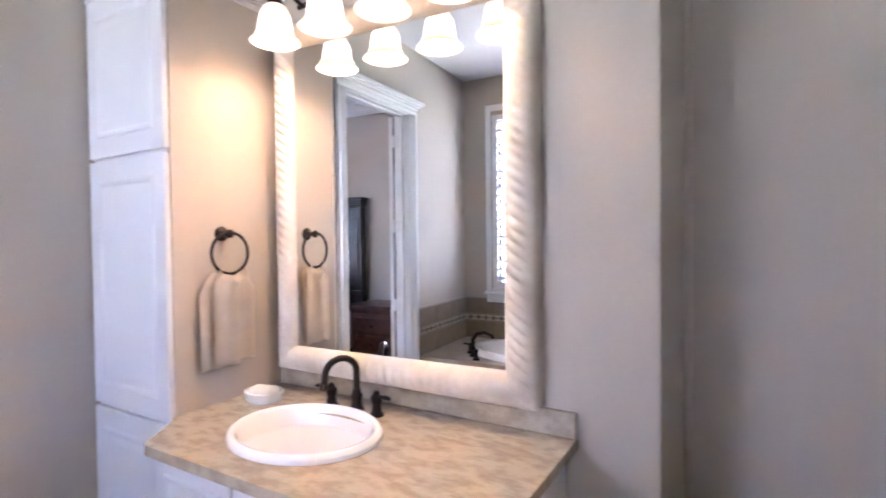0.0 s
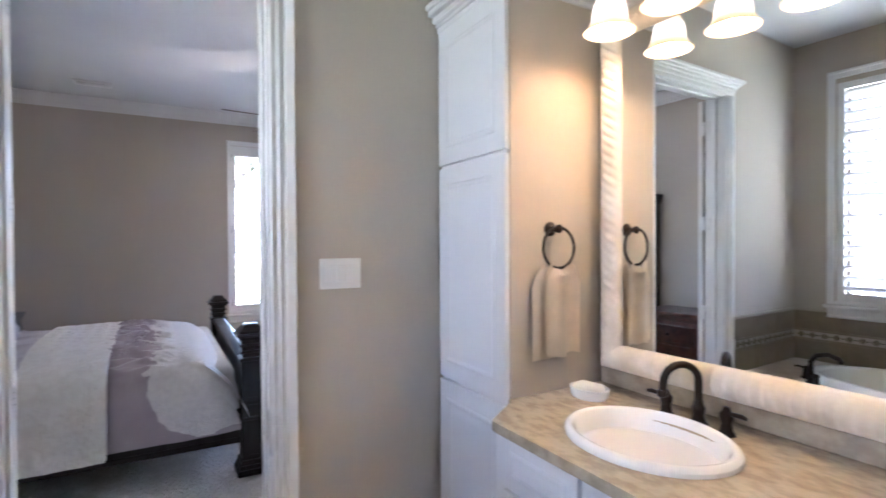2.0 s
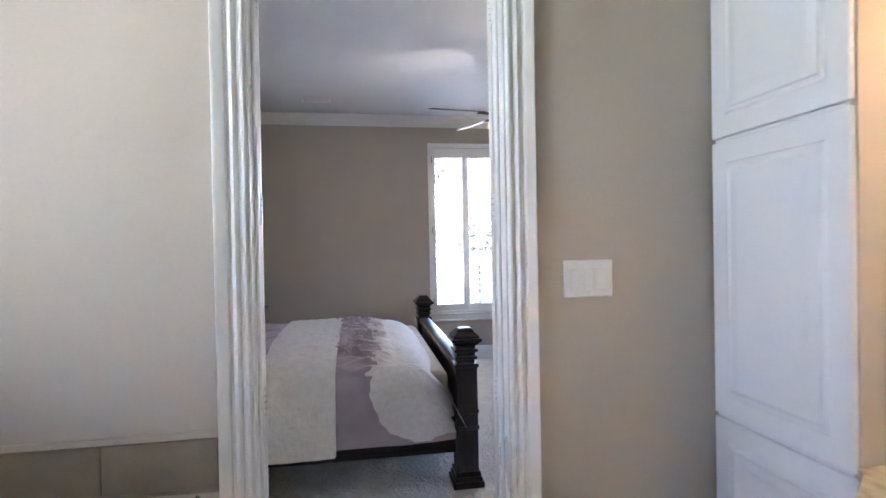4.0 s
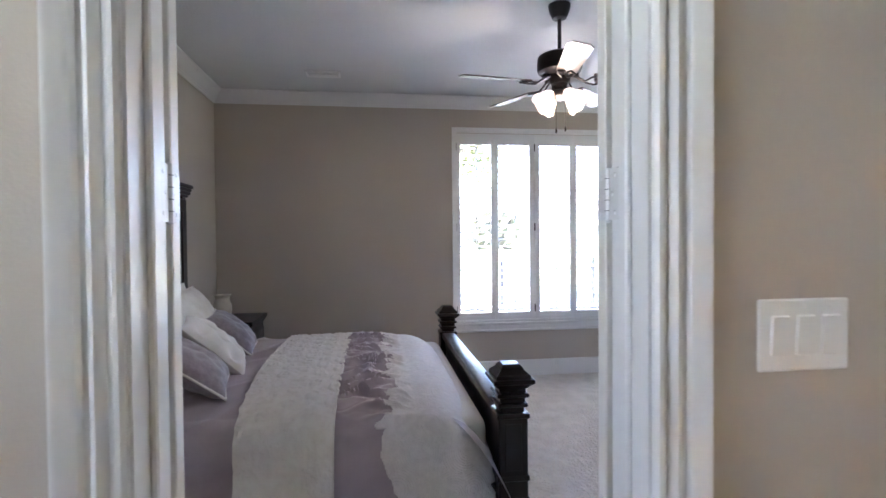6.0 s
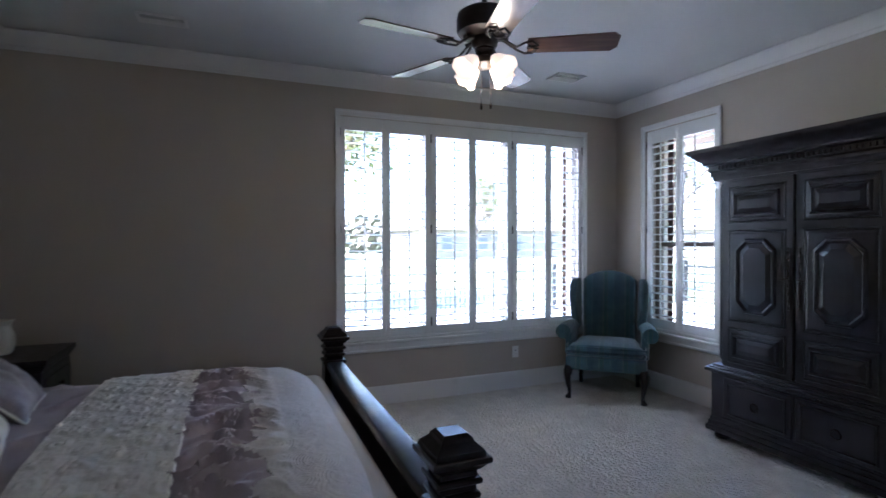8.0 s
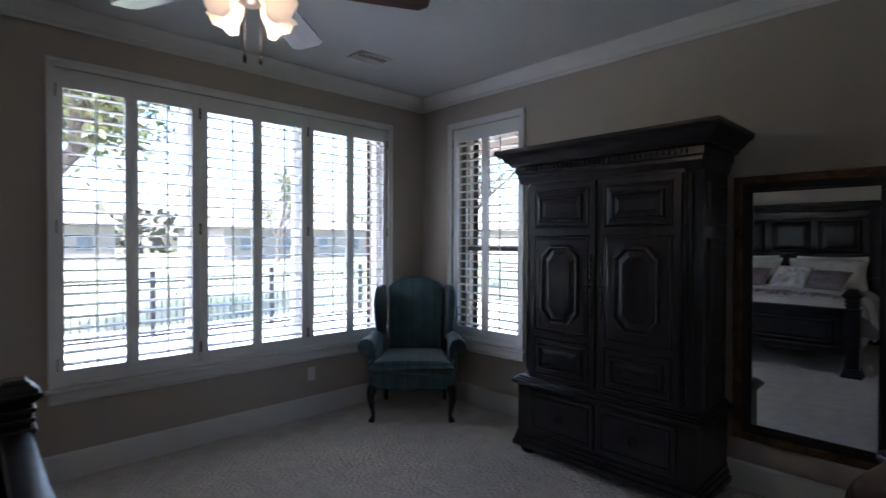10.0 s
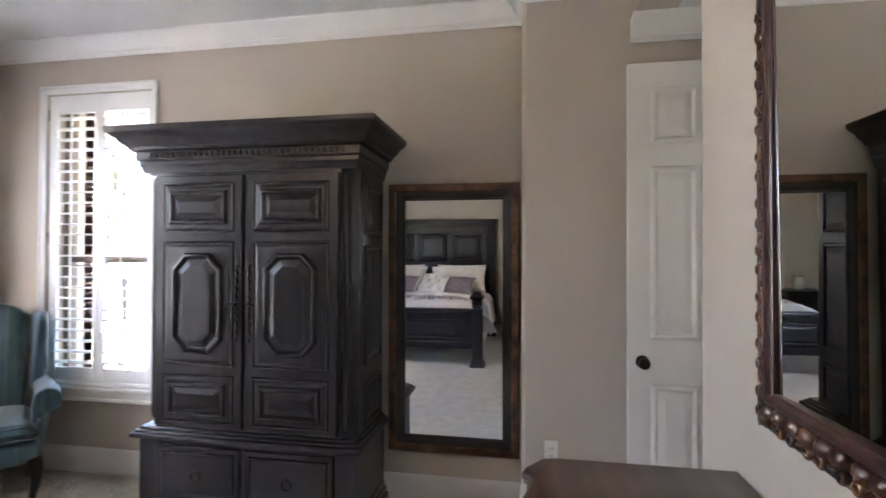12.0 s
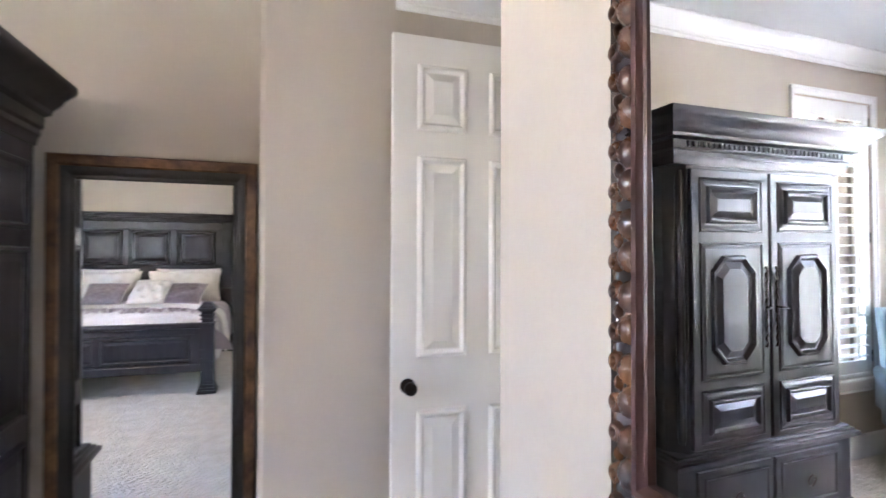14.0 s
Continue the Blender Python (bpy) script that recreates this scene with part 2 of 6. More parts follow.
structure("wall_tub", bm, PAINT, "beige painted bath wall with shuttered window above the tub")
structure("wall_bath_east", bx(1.0, YBS, 0, 1.15, 3.2, 3.1), PAINT, "beige painted bath end wall")
structure("wall_bath_north", bx(XBE, 2.70, 0, 1.0, 2.85, 3.1), PAINT, "beige painted wall past the vanity")
tagged(structure("trim_corner_bead", lathe(bmesh.new(), [(0.016, 0), (0.016, ZC)], Matrix.Translation((XBE + 0.012, 2.69, 0)), 14), PAINT, "rounded painted corner bead"), "", "trim")
structure("floor_bedroom", bx(XW - 0.3, YS - 0.3, -0.12, XE + 0.1, YN + 0.3, 0.0), CARPET, "beige cut-pile carpet", category="carpet")
structure("floor_vestibule", bx(XE + 0.1, 2.07, -0.12, -1.9, YN, -0.002), CARPET, "beige cut-pile carpet", category="carpet")
FLOORT = material("beige_floor_tile", (0.42, 0.36, 0.29), 0.4, vary=0.1, scale=5, fine=60)
structure("floor_bath", bx(XE + 0.1, -2.8, -0.12, 1.15, 2.75, -0.004), FLOORT, "beige tiled bath floor", category="floor")
structure("ceiling", bx(XW - 0.3, YS - 0.3, ZC, XE, YN + 0.3, ZC + 0.2), CEIL, "pale painted bedroom ceiling")
structure("ceiling_bath", bx(XB, -2.9, ZC, 1.15, 3.2, ZC + 0.2), CEIL, "pale painted bath ceiling")
structure("ceiling_vestibule", bx(XB, 2.30, 2.70, -1.9, YN, 2.84), CEIL, "lower ceiling of the entry")

# crown moulding, (out, up) from the wall at the ceiling line
CROWN = [(0, 0), (0.10, 0), (0.10, -0.012), (0.088, -0.02), (0.074, -0.03), (0.058, -0.048), (0.044, -0.07), (0.034, -0.086), (0.026, -0.092), (0.026, -0.1), (0.016, -0.106), (0.012, -0.12), (0, -0.12)]
structure("crown_moulding", sweep(bmesh.new(), [(XE, 2.98, ZC), (XE, YV, ZC), (XC, YV, ZC), (XC, YN, ZC), (XW, YN, ZC), (XW, YS, ZC), (XD, YS, ZC), (XD, 1.26, ZC), (XE, 1.26, ZC), (XE, 2.98, ZC)], CROWN), WHITE, "white crown moulding", category="trim")
structure("crown_moulding_entry", sweep(bmesh.new(), [(-2.3, YV, 2.70), (XE - 0.01, YV, 2.70)], CROWN), WHITE, "white crown moulding in the entry", category="trim")
BASE = [(0, 0), (0.016, 0), (0.016, 0.13), (0.012, 0.14), (0.012, 0.15), (0.006, 0.165), (0, 0.17)]
structure("baseboard", sweep(bmesh.new(), [(XC - 0.0, YV + 0.03, 0), (XC, YN, 0), (XW, YN, 0), (XW, YS, 0), (XD, YS, 0), (XD, D0 - 0.12, 0)], BASE), WHITE, "white painted baseboard", category="trim")
structure("baseboard_entry", sweep(bmesh.new(), [(-2.3, YV, 0), (XC + 0.02, YV, 0)], BASE), WHITE, "white painted baseboard", category="trim")
structure("baseboard_east", sweep(bmesh.new(), [(XE, 1.27, 0), (XE, 2.955, 0)], BASE), WHITE, "white painted baseboard", category="trim")

# double doorway: jamb lining and fluted casings on both sides
bm = bmesh.new()
box(bm, XD - 0.004, D0 - 0.02, 0, XB + 0.004, D0, DH)
box(bm, XD - 0.004, D1, 0, XB + 0.004, D1 + 0.02, DH)
box(bm, XD - 0.004, D0 - 0.02, DH, XB + 0.004, D1 + 0.02, DH + 0.02)
box(bm, XD + 0.04, D0, 0, XD + 0.07, D0 + 0.012, DH, 0.003)
box(bm, XD + 0.04, D1 - 0.012, 0, XD + 0.07, D1, DH, 0.003)
box(bm, XD + 0.04, D0, DH - 0.012, XD + 0.07, D1, DH, 0.003)
structure("door_frame_1", bm, WHITE, "white painted door jamb", category="door frame")
FLUTE = [(0, 0), (0, 0.012), (0.006, 0.018), (0.014, 0.018), (0.019, 0.010), (0.027, 0.008), (0.033, 0.016), (0.040, 0.020), (0.047, 0.016), (0.053, 0.009),
         (0.062, 0.009), (0.067, 0.018), (0.076, 0.022), (0.084, 0.022), (0.092, 0.026), (0.102, 0.026), (0.105, 0.02), (0.105, 0)]


def casing(x, sgn):
    """Fluted side casings and a head with a small cornice, standing out from the wall at x towards sgn."""
    for y, d in ((D0 - 0.006, -1), (D1 + 0.006, 1)):
        bm = bmesh.new()
        lo = [bm.verts.new((x + sgn * p, y + d * o * 0.9, 0)) for o, p in FLUTE]
        hi = [bm.verts.new((x + sgn * p, y + d * o * 0.9, DH + 0.006)) for o, p in FLUTE]
        n = len(FLUTE)
        for i in range(n):
            bm.faces.new((lo[i], lo[(i + 1) % n], hi[(i + 1) % n], hi[i]))
        bm.faces.new(lo), bm.faces.new(hi)
        structure("trim_door_casing", bm, WHITE, "white fluted door casing", category="trim")
    bm = bmesh.new()
    y0, y1 = D0 - 0.103, D1 + 0.103
    z = DH + 0.006
    for dz0, dz1, p, e in ((0, 0.03, 0.022, 0.004), (0.03, 0.055, 0.028, 0.012), (0.055, 0.07, 0.042, 0.026), (0.07, 0.085, 0.055, 0.04), (0.085, 0.105, 0.07, 0.055)):
        box(bm, min(x, x + sgn * p), y0 - e, z + dz0, max(x, x + sgn * p), y1 + e, z + dz1, 0.003)
    structure("trim_door_head", bm, WHITE, "white door head with small cornice", category="trim")


casing(XB, 1)
casing(XD, -1)


# windows with plantation shutters
FRAMEW = material("brown_window_frame", (0.16, 0.12, 0.09), 0.5, vary=0.1, scale=10, fine=60)


VINYL = material("white_window_frame", (0.74, 0.73, 0.71), 0.4, vary=0.03, scale=8, fine=60)


def window(nm, label, m, width, z0, z1, sash, rail=True, paint=None):
    """The window itself in its opening, set at the outer side. Local x runs along the wall, y outwards."""
    w = thing(nm, label, "window", m=m)
    w["kind"] = "structure"
    for a, b in sash:
        bm = bmesh.new()
        for p in (a, b - 0.05):
            box(bm, p, 0.13, z0, p + 0.05, 0.20, z1, 0.004)
        for z in (z0, z1 - 0.05, (z0 + z1) / 2 - 0.17)[:3 if rail else 2]:
            box(bm, a + 0.05, 0.135, z, b - 0.05, 0.195, z + 0.05, 0.004)
        part("window_frame", bm, paint or FRAMEW, w)
        zm = (z0 + z1) / 2 - 0.145
        for za, zb in (((z0 + 0.05, zm - 0.025), (zm + 0.025, z1 - 0.05)) if rail else ((z0 + 0.05, z1 - 0.05),)):
            g = part("pane", bx(a + 0.05, 0.163, za, b - 0.05, 0.167, zb), GLASS, w, soft=False)
            g.visible_shadow = False
    bm = bmesh.new()
    box(bm, -0.03, -0.002, z0 - 0.008, width + 0.03, 0.13, z0 + 0.012, 0.002)
    part("sill", bm, WHITE, w)
    return w


def shutter(m, x0, x1, z0, z1, lz0, lz1, lx0, lx1, tilt, hinge_side, rod=True):
    """One hinged shutter panel. Stiles and rails round open louvres with a tilt rod; local x along the wall, -y into the room."""
    s = thing("window_shutter", "white painted plantation shutter panel with open louvres", "shutter", "plantation shutters", m=m)
    t0, t1 = 0.012, 0.038
    for a, b in ((x0, lx0), (lx1, x1)):
        part("stile", bx(a, t0, z0, b, t1, z1, bev=0.003), SHUT, s)
    for nm, a, b in (("bottom_rail", z0, lz0), ("top_rail", lz1, z1)):
        part(nm, bx(lx0, t0 + 0.001, a, lx1, t1 - 0.001, b, bev=0.002), SHUT, s)
    n = round((lz1 - lz0) / 0.0745)
    pitch = (lz1 - lz0) / n
    bm = bmesh.new()
    w = 0.039
    prof = [(w * math.cos(a) , 0.0062 * math.sin(a)) for a in [2 * math.pi * k / 12 for k in range(12)]]
    L = lx1 - lx0 - 0.004
    lo = [bm.verts.new((-L / 2, y, z)) for y, z in prof]
    hi = [bm.verts.new((L / 2, y, z)) for y, z in prof]
    for k in range(12):
        bm.faces.new((lo[k], lo[(k + 1) % 12], hi[(k + 1) % 12], hi[k]))
    bm.faces.new(lo), bm.faces.new(hi)
    first = part("louver", bm, SHUT, s)
    for k in range(n):
        ob = first if k == 0 else new("louver", first.data)
        ob.parent = s
        ob.matrix_basis = pose((lx0 + lx1) / 2, 0.025, lz0 + pitch * (k + 0.5), tilt, 0, 0)
    if rod:
        xm = (lx0 + lx1) / 2
        part("tilt_rod", bx(xm - 0.006, -0.027, lz0 + 0.03, xm + 0.006, -0.017, lz1 - 0.02, bev=0.002), SHUT, s)
    for z in (z0 + 0.12, (z0 + z1) / 2, z1 - 0.14):
        xh = x0 if hinge_side < 0 else x1
        part("hinge", lathe(bmesh.new(), [(0.006, -0.04), (0.006, 0.04)], Matrix.Translation((xh, t0 - 0.004, z)), 8), BLACKM, s, "dark shutter hinge")
    return s


def shutter_casing(nm, m, x0, x1, z0, z1, posts):
    """The frame that the panels hang in, with stool and apron below."""
    bm = bmesh.new()
    for a, b in ((x0, x0 + 0.042), (x1 - 0.042, x1)):
        box(bm, a, -0.012, z0, b, 0.05, z1, 0.003)
    box(bm, x0, -0.012, z1 - 0.045, x1, 0.05, z1, 0.003)
    box(bm, x0 - 0.004, -0.024, z1 - 0.012, x1 + 0.004, -0.010, z1 + 0.008, 0.003)
    for a, b in ((x0 - 0.004, x0 + 0.010), (x1 - 0.010, x1 + 0.004)):
        box(bm, a, -0.022, z0, b, -0.010, z1 - 0.012, 0.003)
    box(bm, x0 + 0.042, -0.006, z0, x1 - 0.042, 0.05, z0 + 0.02, 0.003)
    for a, b in posts:
        box(bm, a, 0.008, z0 + 0.02, b, 0.05, z1 - 0.045, 0.002)
    ob = structure("trim_" + nm, bm, SHUT, "white shutter frame fixed round the window", category="trim")
    ob.matrix_world = m
    bm = bmesh.new()
    box(bm, x0 - 0.02, -0.045, z0 - 0.028, x1 + 0.02, -0.002, z0, 0.008, 2)
    box(bm, x0, -0.018, z0 - 0.075, x1, -0.001, z0 - 0.028, 0.003)
    box(bm, x0, -0.026, z0 - 0.10, x1, -0.001, z0 - 0.075, 0.006)
    ob = structure("sill_" + nm, bm, WHITE, "white window stool and apron", category="trim")
    ob.matrix_world = m


# west window: local x = world y, local y = world -x
MW = Matrix(((0, -1, 0, XW), (1, 0, 0, 0), (0, 0, 1, 0), (0, 0, 0, 1)))
window("window_1", "wide triple window with white frames looking on the garden", MW @ Matrix.Translation((1.268, 0, 0)), 2.594, 0.60, 2.59, [(0, 0.86), (0.867, 1.727), (1.734, 2.594)], False, VINYL)
shutter_casing("window_1", MW, 1.228, 3.903, 0.585, 2.637, [])
PW = [(1.314, 1.648), (1.728, 2.069), (2.185, 2.523), (2.602, 2.947), (3.064, 3.400), (3.477, 3.812)]
EW = [(1.272, 1.688), (1.690, 2.126), (2.128, 2.562), (2.564, 3.004), (3.006, 3.437), (3.439, 3.860)]
for k, ((a, b), (e, f)) in enumerate(zip(PW, EW)):
    shutter(MW, e, f, 0.607, 2.590, 0.688, 2.472, a, b, 4, -1 if k % 2 == 0 else 1)
# north window: local x = world x
MN = Matrix(((1, 0, 0, 0), (0, 1, 0, YN), (0, 0, 1, 0), (0, 0, 0, 1)))
window("window_2", "narrow window with a brown frame looking on the porch", MN @ Matrix.Translation((-7.478, 0, 0)), 0.826, 0.60, 2.59, [(0, 0.826)])
shutter_casing("window_2", MN, -7.524, -6.608, 0.585, 2.643, [])
shutter(MN, -7.480, -7.072, 0.607, 2.596, 0.700, 2.468, -7.412, -7.112, 1, -1)
shutter(MN, -7.070, -6.652, 0.607, 2.596, 0.700, 2.468, -7.031, -6.690, 1, 1)
# bath window, facing north into the room
MB = Matrix(((-1, 0, 0, 0), (0, -1, 0, YBS), (0, 0, 1, 0), (0, 0, 0, 1)))
window("window_3", "bath window above the tub", MB @ Matrix.Translation((-BWX1 + 0.05, 0, 0)), BWX1 - BWX0 - 0.1, 0.96, 2.6, [(0, BWX1 - BWX0 - 0.1)], False)
# unseen window with its two shutters, added only to let more sky light in
window("window_4_unseen", "unseen bath window past the tub, added to let in more daylight", MB @ Matrix.Translation((-0.15, 0, 0)), 1.0, 0.96, 2.6, [(0, 1.0)], False)
shutter(MB, -0.15, 0.349, 0.967, 2.59, 1.03, 2.52, -0.10, 0.31, -52, -1)
shutter(MB, 0.351, 0.85, 0.967, 2.59, 1.03, 2.52, 0.39, 0.80, -52, 1)
shutter_casing("window_3", MB, -BWX1, -BWX0, 0.945, 2.68, [])
xm = -(BWX0 + BWX1) / 2
shutter(MB, -BWX1 + 0.045, xm - 0.001, 0.967, 2.63, 1.03, 2.55, -BWX1 + 0.1, xm - 0.04, -30, -1)
shutter(MB, xm + 0.001, -BWX0 - 0.045, 0.967, 2.63, 1.03, 2.55, xm + 0.04, -BWX0 - 0.1, -30, 1)


# ---- bedroom: bed ----
def stack(bm, cx, cy, steps, bev=0.004):
    """Square blocks piled up: (half width, z0, z1)."""
    for h, z0, z1 in steps:
        box(bm, cx - h, cy - h, z0, cx + h, cy + h, z1, bev)
    return bm


def taper(bm, cx, cy, h0, z0, h1, z1):
    lo = [bm.verts.new((cx + a * h0, cy + b * h0, z0)) for a, b in ((-1, -1), (1, -1), (1, 1), (-1, 1))]
    hi = [bm.verts.new((cx + a * h1, cy + b * h1, z1)) for a, b in ((-1, -1), (1, -1), (1, 1), (-1, 1))]
    bm.faces.new(lo[::-1]), bm.faces.new(hi)
    for i in range(4):
        bm.faces.new((lo[i], lo[(i + 1) % 4], hi[(i + 1) % 4], hi[i]))
    return bm


def panel(bm, x0, x1, z0, z1, y, sgn=-1, depth=0.014, rim=0.03, notch=0.0):
    """A raised field in a moulded recess on an upright face at y that looks towards sgn; notch cuts its corners back."""
    def ring(i, d, nt):
        a, b, c, e = x0 + i, x1 - i, z0 + i, z1 - i
        if nt <= 0:
            pts = [(a, c), (b, c), (b, e), (a, e)]
        else:
            pts = [(a + nt, c), (b - nt, c), (b, c + nt), (b, e - nt), (b - nt, e), (a + nt, e), (a, e - nt), (a, c + nt)]
        return [bm.verts.new((px, y + sgn * d, pz)) for px, pz in pts]
    rings = [ring(0, 0.0, notch), ring(rim * 0.25, depth * 0.9, notch * 0.96), ring(rim * 0.55, depth, notch * 0.9), ring(rim * 0.85, depth * 0.25, notch * 0.85), ring(rim, depth * 0.2, notch * 0.8),
             ring(rim * 1.9, depth * 0.75, notch * 0.6)]
    for s, t in zip(rings, rings[1:]):
        n = len(s)
        for k in range(n):
            bm.faces.new((s[k], s[(k + 1) % n], t[(k + 1) % n], t[k]))
    bm.faces.new(rings[-1])
    return bm


BX0, BX1, BY0, BY1 = -6.764, -4.816, -1.0, 1.0     # post centres
bed = thing("bed", "king bed of dark stained wood with square posts and panelled headboard", "bed")
for x in (BX0, BX1):
    post = part("foot_post", stack(bmesh.new(), x, BY1, [(0.064, 0.09, 0.722)], 0.005), ESPRESSO, bed)
    for nm, h, z0, z1 in (("post_foot", 0.092, 0, 0.035), ("post_foot", 0.082, 0.035, 0.06), ("post_foot", 0.074, 0.06, 0.09), ("collar", 0.07, 0.43, 0.455), ("collar", 0.07, 0.335, 0.36), ("collar", 0.072, 0.70, 0.7225),
                          ("collar", 0.052, 0.7225, 0.748), ("collar", 0.066, 0.748, 0.766), ("collar", 0.056, 0.766, 0.79), ("collar", 0.07, 0.79, 0.808), ("collar", 0.058, 0.808, 0.83)):
        part(nm, stack(bmesh.new(), x, BY1, [(h, z0, z1)], 0.005), ESPRESSO, post)
    for z0, z1 in ((0.475, 0.68), (0.12, 0.315)):
        for dx in (-1, 1):
            part("post_panel", bx(x + dx * 0.058, BY1 - 0.038, z0, x + dx * 0.0655, BY1 + 0.038, z1, bev=0.003), ESPRESSO, post)
        part("post_panel", bx(x - 0.038, BY1 + 0.058, z0, x + 0.038, BY1 + 0.0655, z1, bev=0.003), ESPRESSO, post)
    # the cap is one turned-out block: a flared neck, a flat plate and a stepped top
    bm = bmesh.new()
    levels = [(0.062, 0.83), (0.078, 0.848), (0.086, 0.853), (0.089, 0.856), (0.089, 0.868), (0.087, 0.871), (0.076, 0.873), (0.074, 0.887), (0.071, 0.889), (0.050, 0.908), (0.047, 0.918), (0.044, 0.920), (0.036, 0.928)]
    rings = [[bm.verts.new((x + a * h, BY1 + b * h, z)) for a, b in ((-1, -1), (1, -1), (1, 1), (-1, 1))] for h, z in levels]
    for lo, hi in zip(rings, rings[1:]):
        for k in range(4):
            bm.faces.new((lo[k], lo[(k + 1) % 4], hi[(k + 1) % 4], hi[k]))
    bm.faces.new(rings[0][::-1]), bm.faces.new(rings[-1])
    part("post_cap", bm, ESPRESSO, bed, angle=12)
bm = bmesh.new()
box(bm, BX0 + 0.06, BY1 - 0.022, 0.22, BX1 - 0.06, BY1 + 0.022, 0.66)
box(bm, BX0 + 0.06, BY1 - 0.032, 0.22, BX1 - 0.06, BY1 + 0.032, 0.30, 0.006)
box(bm, BX0 + 0.06, BY1 - 0.03, 0.60, BX1 - 0.06, BY1 + 0.03, 0.665, 0.006)
for a, b in ((BX0 + 0.16, BX0 + 0.95), (BX0 + 1.0, BX1 - 0.16)):
    panel(bm, a, b, 0.33, 0.58, BY1 + 0.022, 1)
part("footboard", bm, ESPRESSO, bed, angle=9)
bm = bmesh.new()
box(bm, BX0 + 0.05, BY1 - 0.052, 0.665, BX1 - 0.05, BY1 + 0.052, 0.715, 0.012, 2)
part("foot_rail", bm, ESPRESSO, bed)
bm = bmesh.new()
box(bm, BX0 + 0.02, -1.098, 0.3, BX1 - 0.02, -1.065, 1.80)
box(bm, BX0 + 0.08, -1.096, 1.69, BX1 - 0.08, -1.05, 1.79, 0.005)
box(bm, BX0 + 0.08, -1.096, 1.10, BX1 - 0.08, -1.05, 1.19, 0.005)
W3 = (BX1 - BX0 - 0.24) / 3
for k in range(3):
    a = BX0 + 0.12 + k * W3
    panel(bm, a + 0.05, a + W3 - 0.05, 1.21, 1.67, -1.065, 1, 0.02, 0.045)
    if k:
        box(bm, a - 0.04, -1.096, 1.19, a + 0.04, -1.05, 1.69, 0.004)
part("headboard", bm, ESPRESSO, bed, angle=9)
for x, d in ((BX0, 1), (BX1, -1)):
    bm = bmesh.new()
    box(bm, x - 0.075, -1.125, 0, x + 0.075, -1.035, 1.80, 0.006)
    box(bm, x - 0.04, -1.04, 0.95, x + 0.04, -1.025, 1.70, 0.004)
    box(bm, x - 0.085, -1.10, 0, x + 0.085, -0.965, 0.09, 0.006)
    box(bm, x - 0.085, -1.10, 0.84, x + 0.085, -1.002, 0.88, 0.006)
    part("head_post", bm, ESPRESSO, bed)
bm = bmesh.new()
for e, z0, z1 in ((0.02, 1.79, 1.815), (0.035, 1.815, 1.835), (0.05, 1.835, 1.86), (0.055, 1.86, 1.885), (0.065, 1.885, 1.912)):
    box(bm, BX0 - 0.05 - e, -1.13, z0, BX1 + 0.05 + e, -1.06 + e, z1, 0.006)
for k in range(40):
    x = BX0 + (BX1 - BX0) * (k + 0.5) / 40
    box(bm, x - 0.013, -1.06, 1.80, x + 0.013, -1.03, 1.832, 0.003)
part("headboard_cornice", bm, ESPRESSO, bed)
for x in (BX0 + 0.015, BX1 - 0.015):
    bm = bmesh.new()
    box(bm, x - 0.02, -0.98, 0.19, x + 0.02, 0.945, 0.40, 0.005)
    box(bm, x - 0.028, -0.98, 0.19, x + 0.028, 0.945, 0.225, 0.005)
    part("side_rail", bm, ESPRESSO, bed)
LINEN = material("white_linen", (0.72, 0.70, 0.66), 0.85, vary=0.05, scale=6, fine=300, bump=0.001, bump_scale=300)
part("mattress", bx(BX0 + 0.07, -0.97, 0.32, BX1 - 0.07, 0.92, 0.66, bev=0.06, seg=3), LINEN, bed)

# bedding: one soft surface for spread, runner and embroidery
XM, HW = (BX0 + BX1) / 2, (BX1 - BX0) / 2


def bed_point(s, y, off=0.0, hem=0.0):
    """Across the bed: s in metres from its middle line, going over the edge and down the side; off stands out from the cloth."""
    half, r = HW - 0.10, 0.13
    sg, a = (1 if s >= 0 else -1), abs(s)
    fold = 0.010 * noise.noise((y * 2.1, s * 1.6, 3.0)) + 0.004 * noise.noise((y * 9, s * 6, 1.0))
    if a < half:
        x, z, nx, nz = a, 0.745 - 0.045 * (a / half) ** 4, 0.0, 1.0
    elif a < half + r * math.pi / 2:
        t = (a - half) / r
        x, z, nx, nz = half + r * math.sin(t), 0.70 - r * (1 - math.cos(t)), math.sin(t), math.cos(t)
    else:
        d = a - half - r * math.pi / 2
        x, z, nx, nz = half + r + 0.035 * math.sin(min(1, d / 0.35) * math.pi / 2) + 0.012 * math.sin(y * 7 + 2 * sg) * min(1, d / 0.3), 0.57 - d, 1.0, 0.0
    # the foot end turns down inside the footboard, the head end lies flat
    if y > 0.62:
        t = (y - 0.62) / 0.33
        z -= 0.26 * t ** 2.6 * (1.0 if z > 0.6 else max(0, (z - 0.3) / 0.3))
    if y > 0.55 and a > half:
        x -= 0.05 * ((y - 0.55) / 0.4) ** 2
    o = off + fold
    return Vector((XM + sg * (x + nx * o), y, z + nz * o))


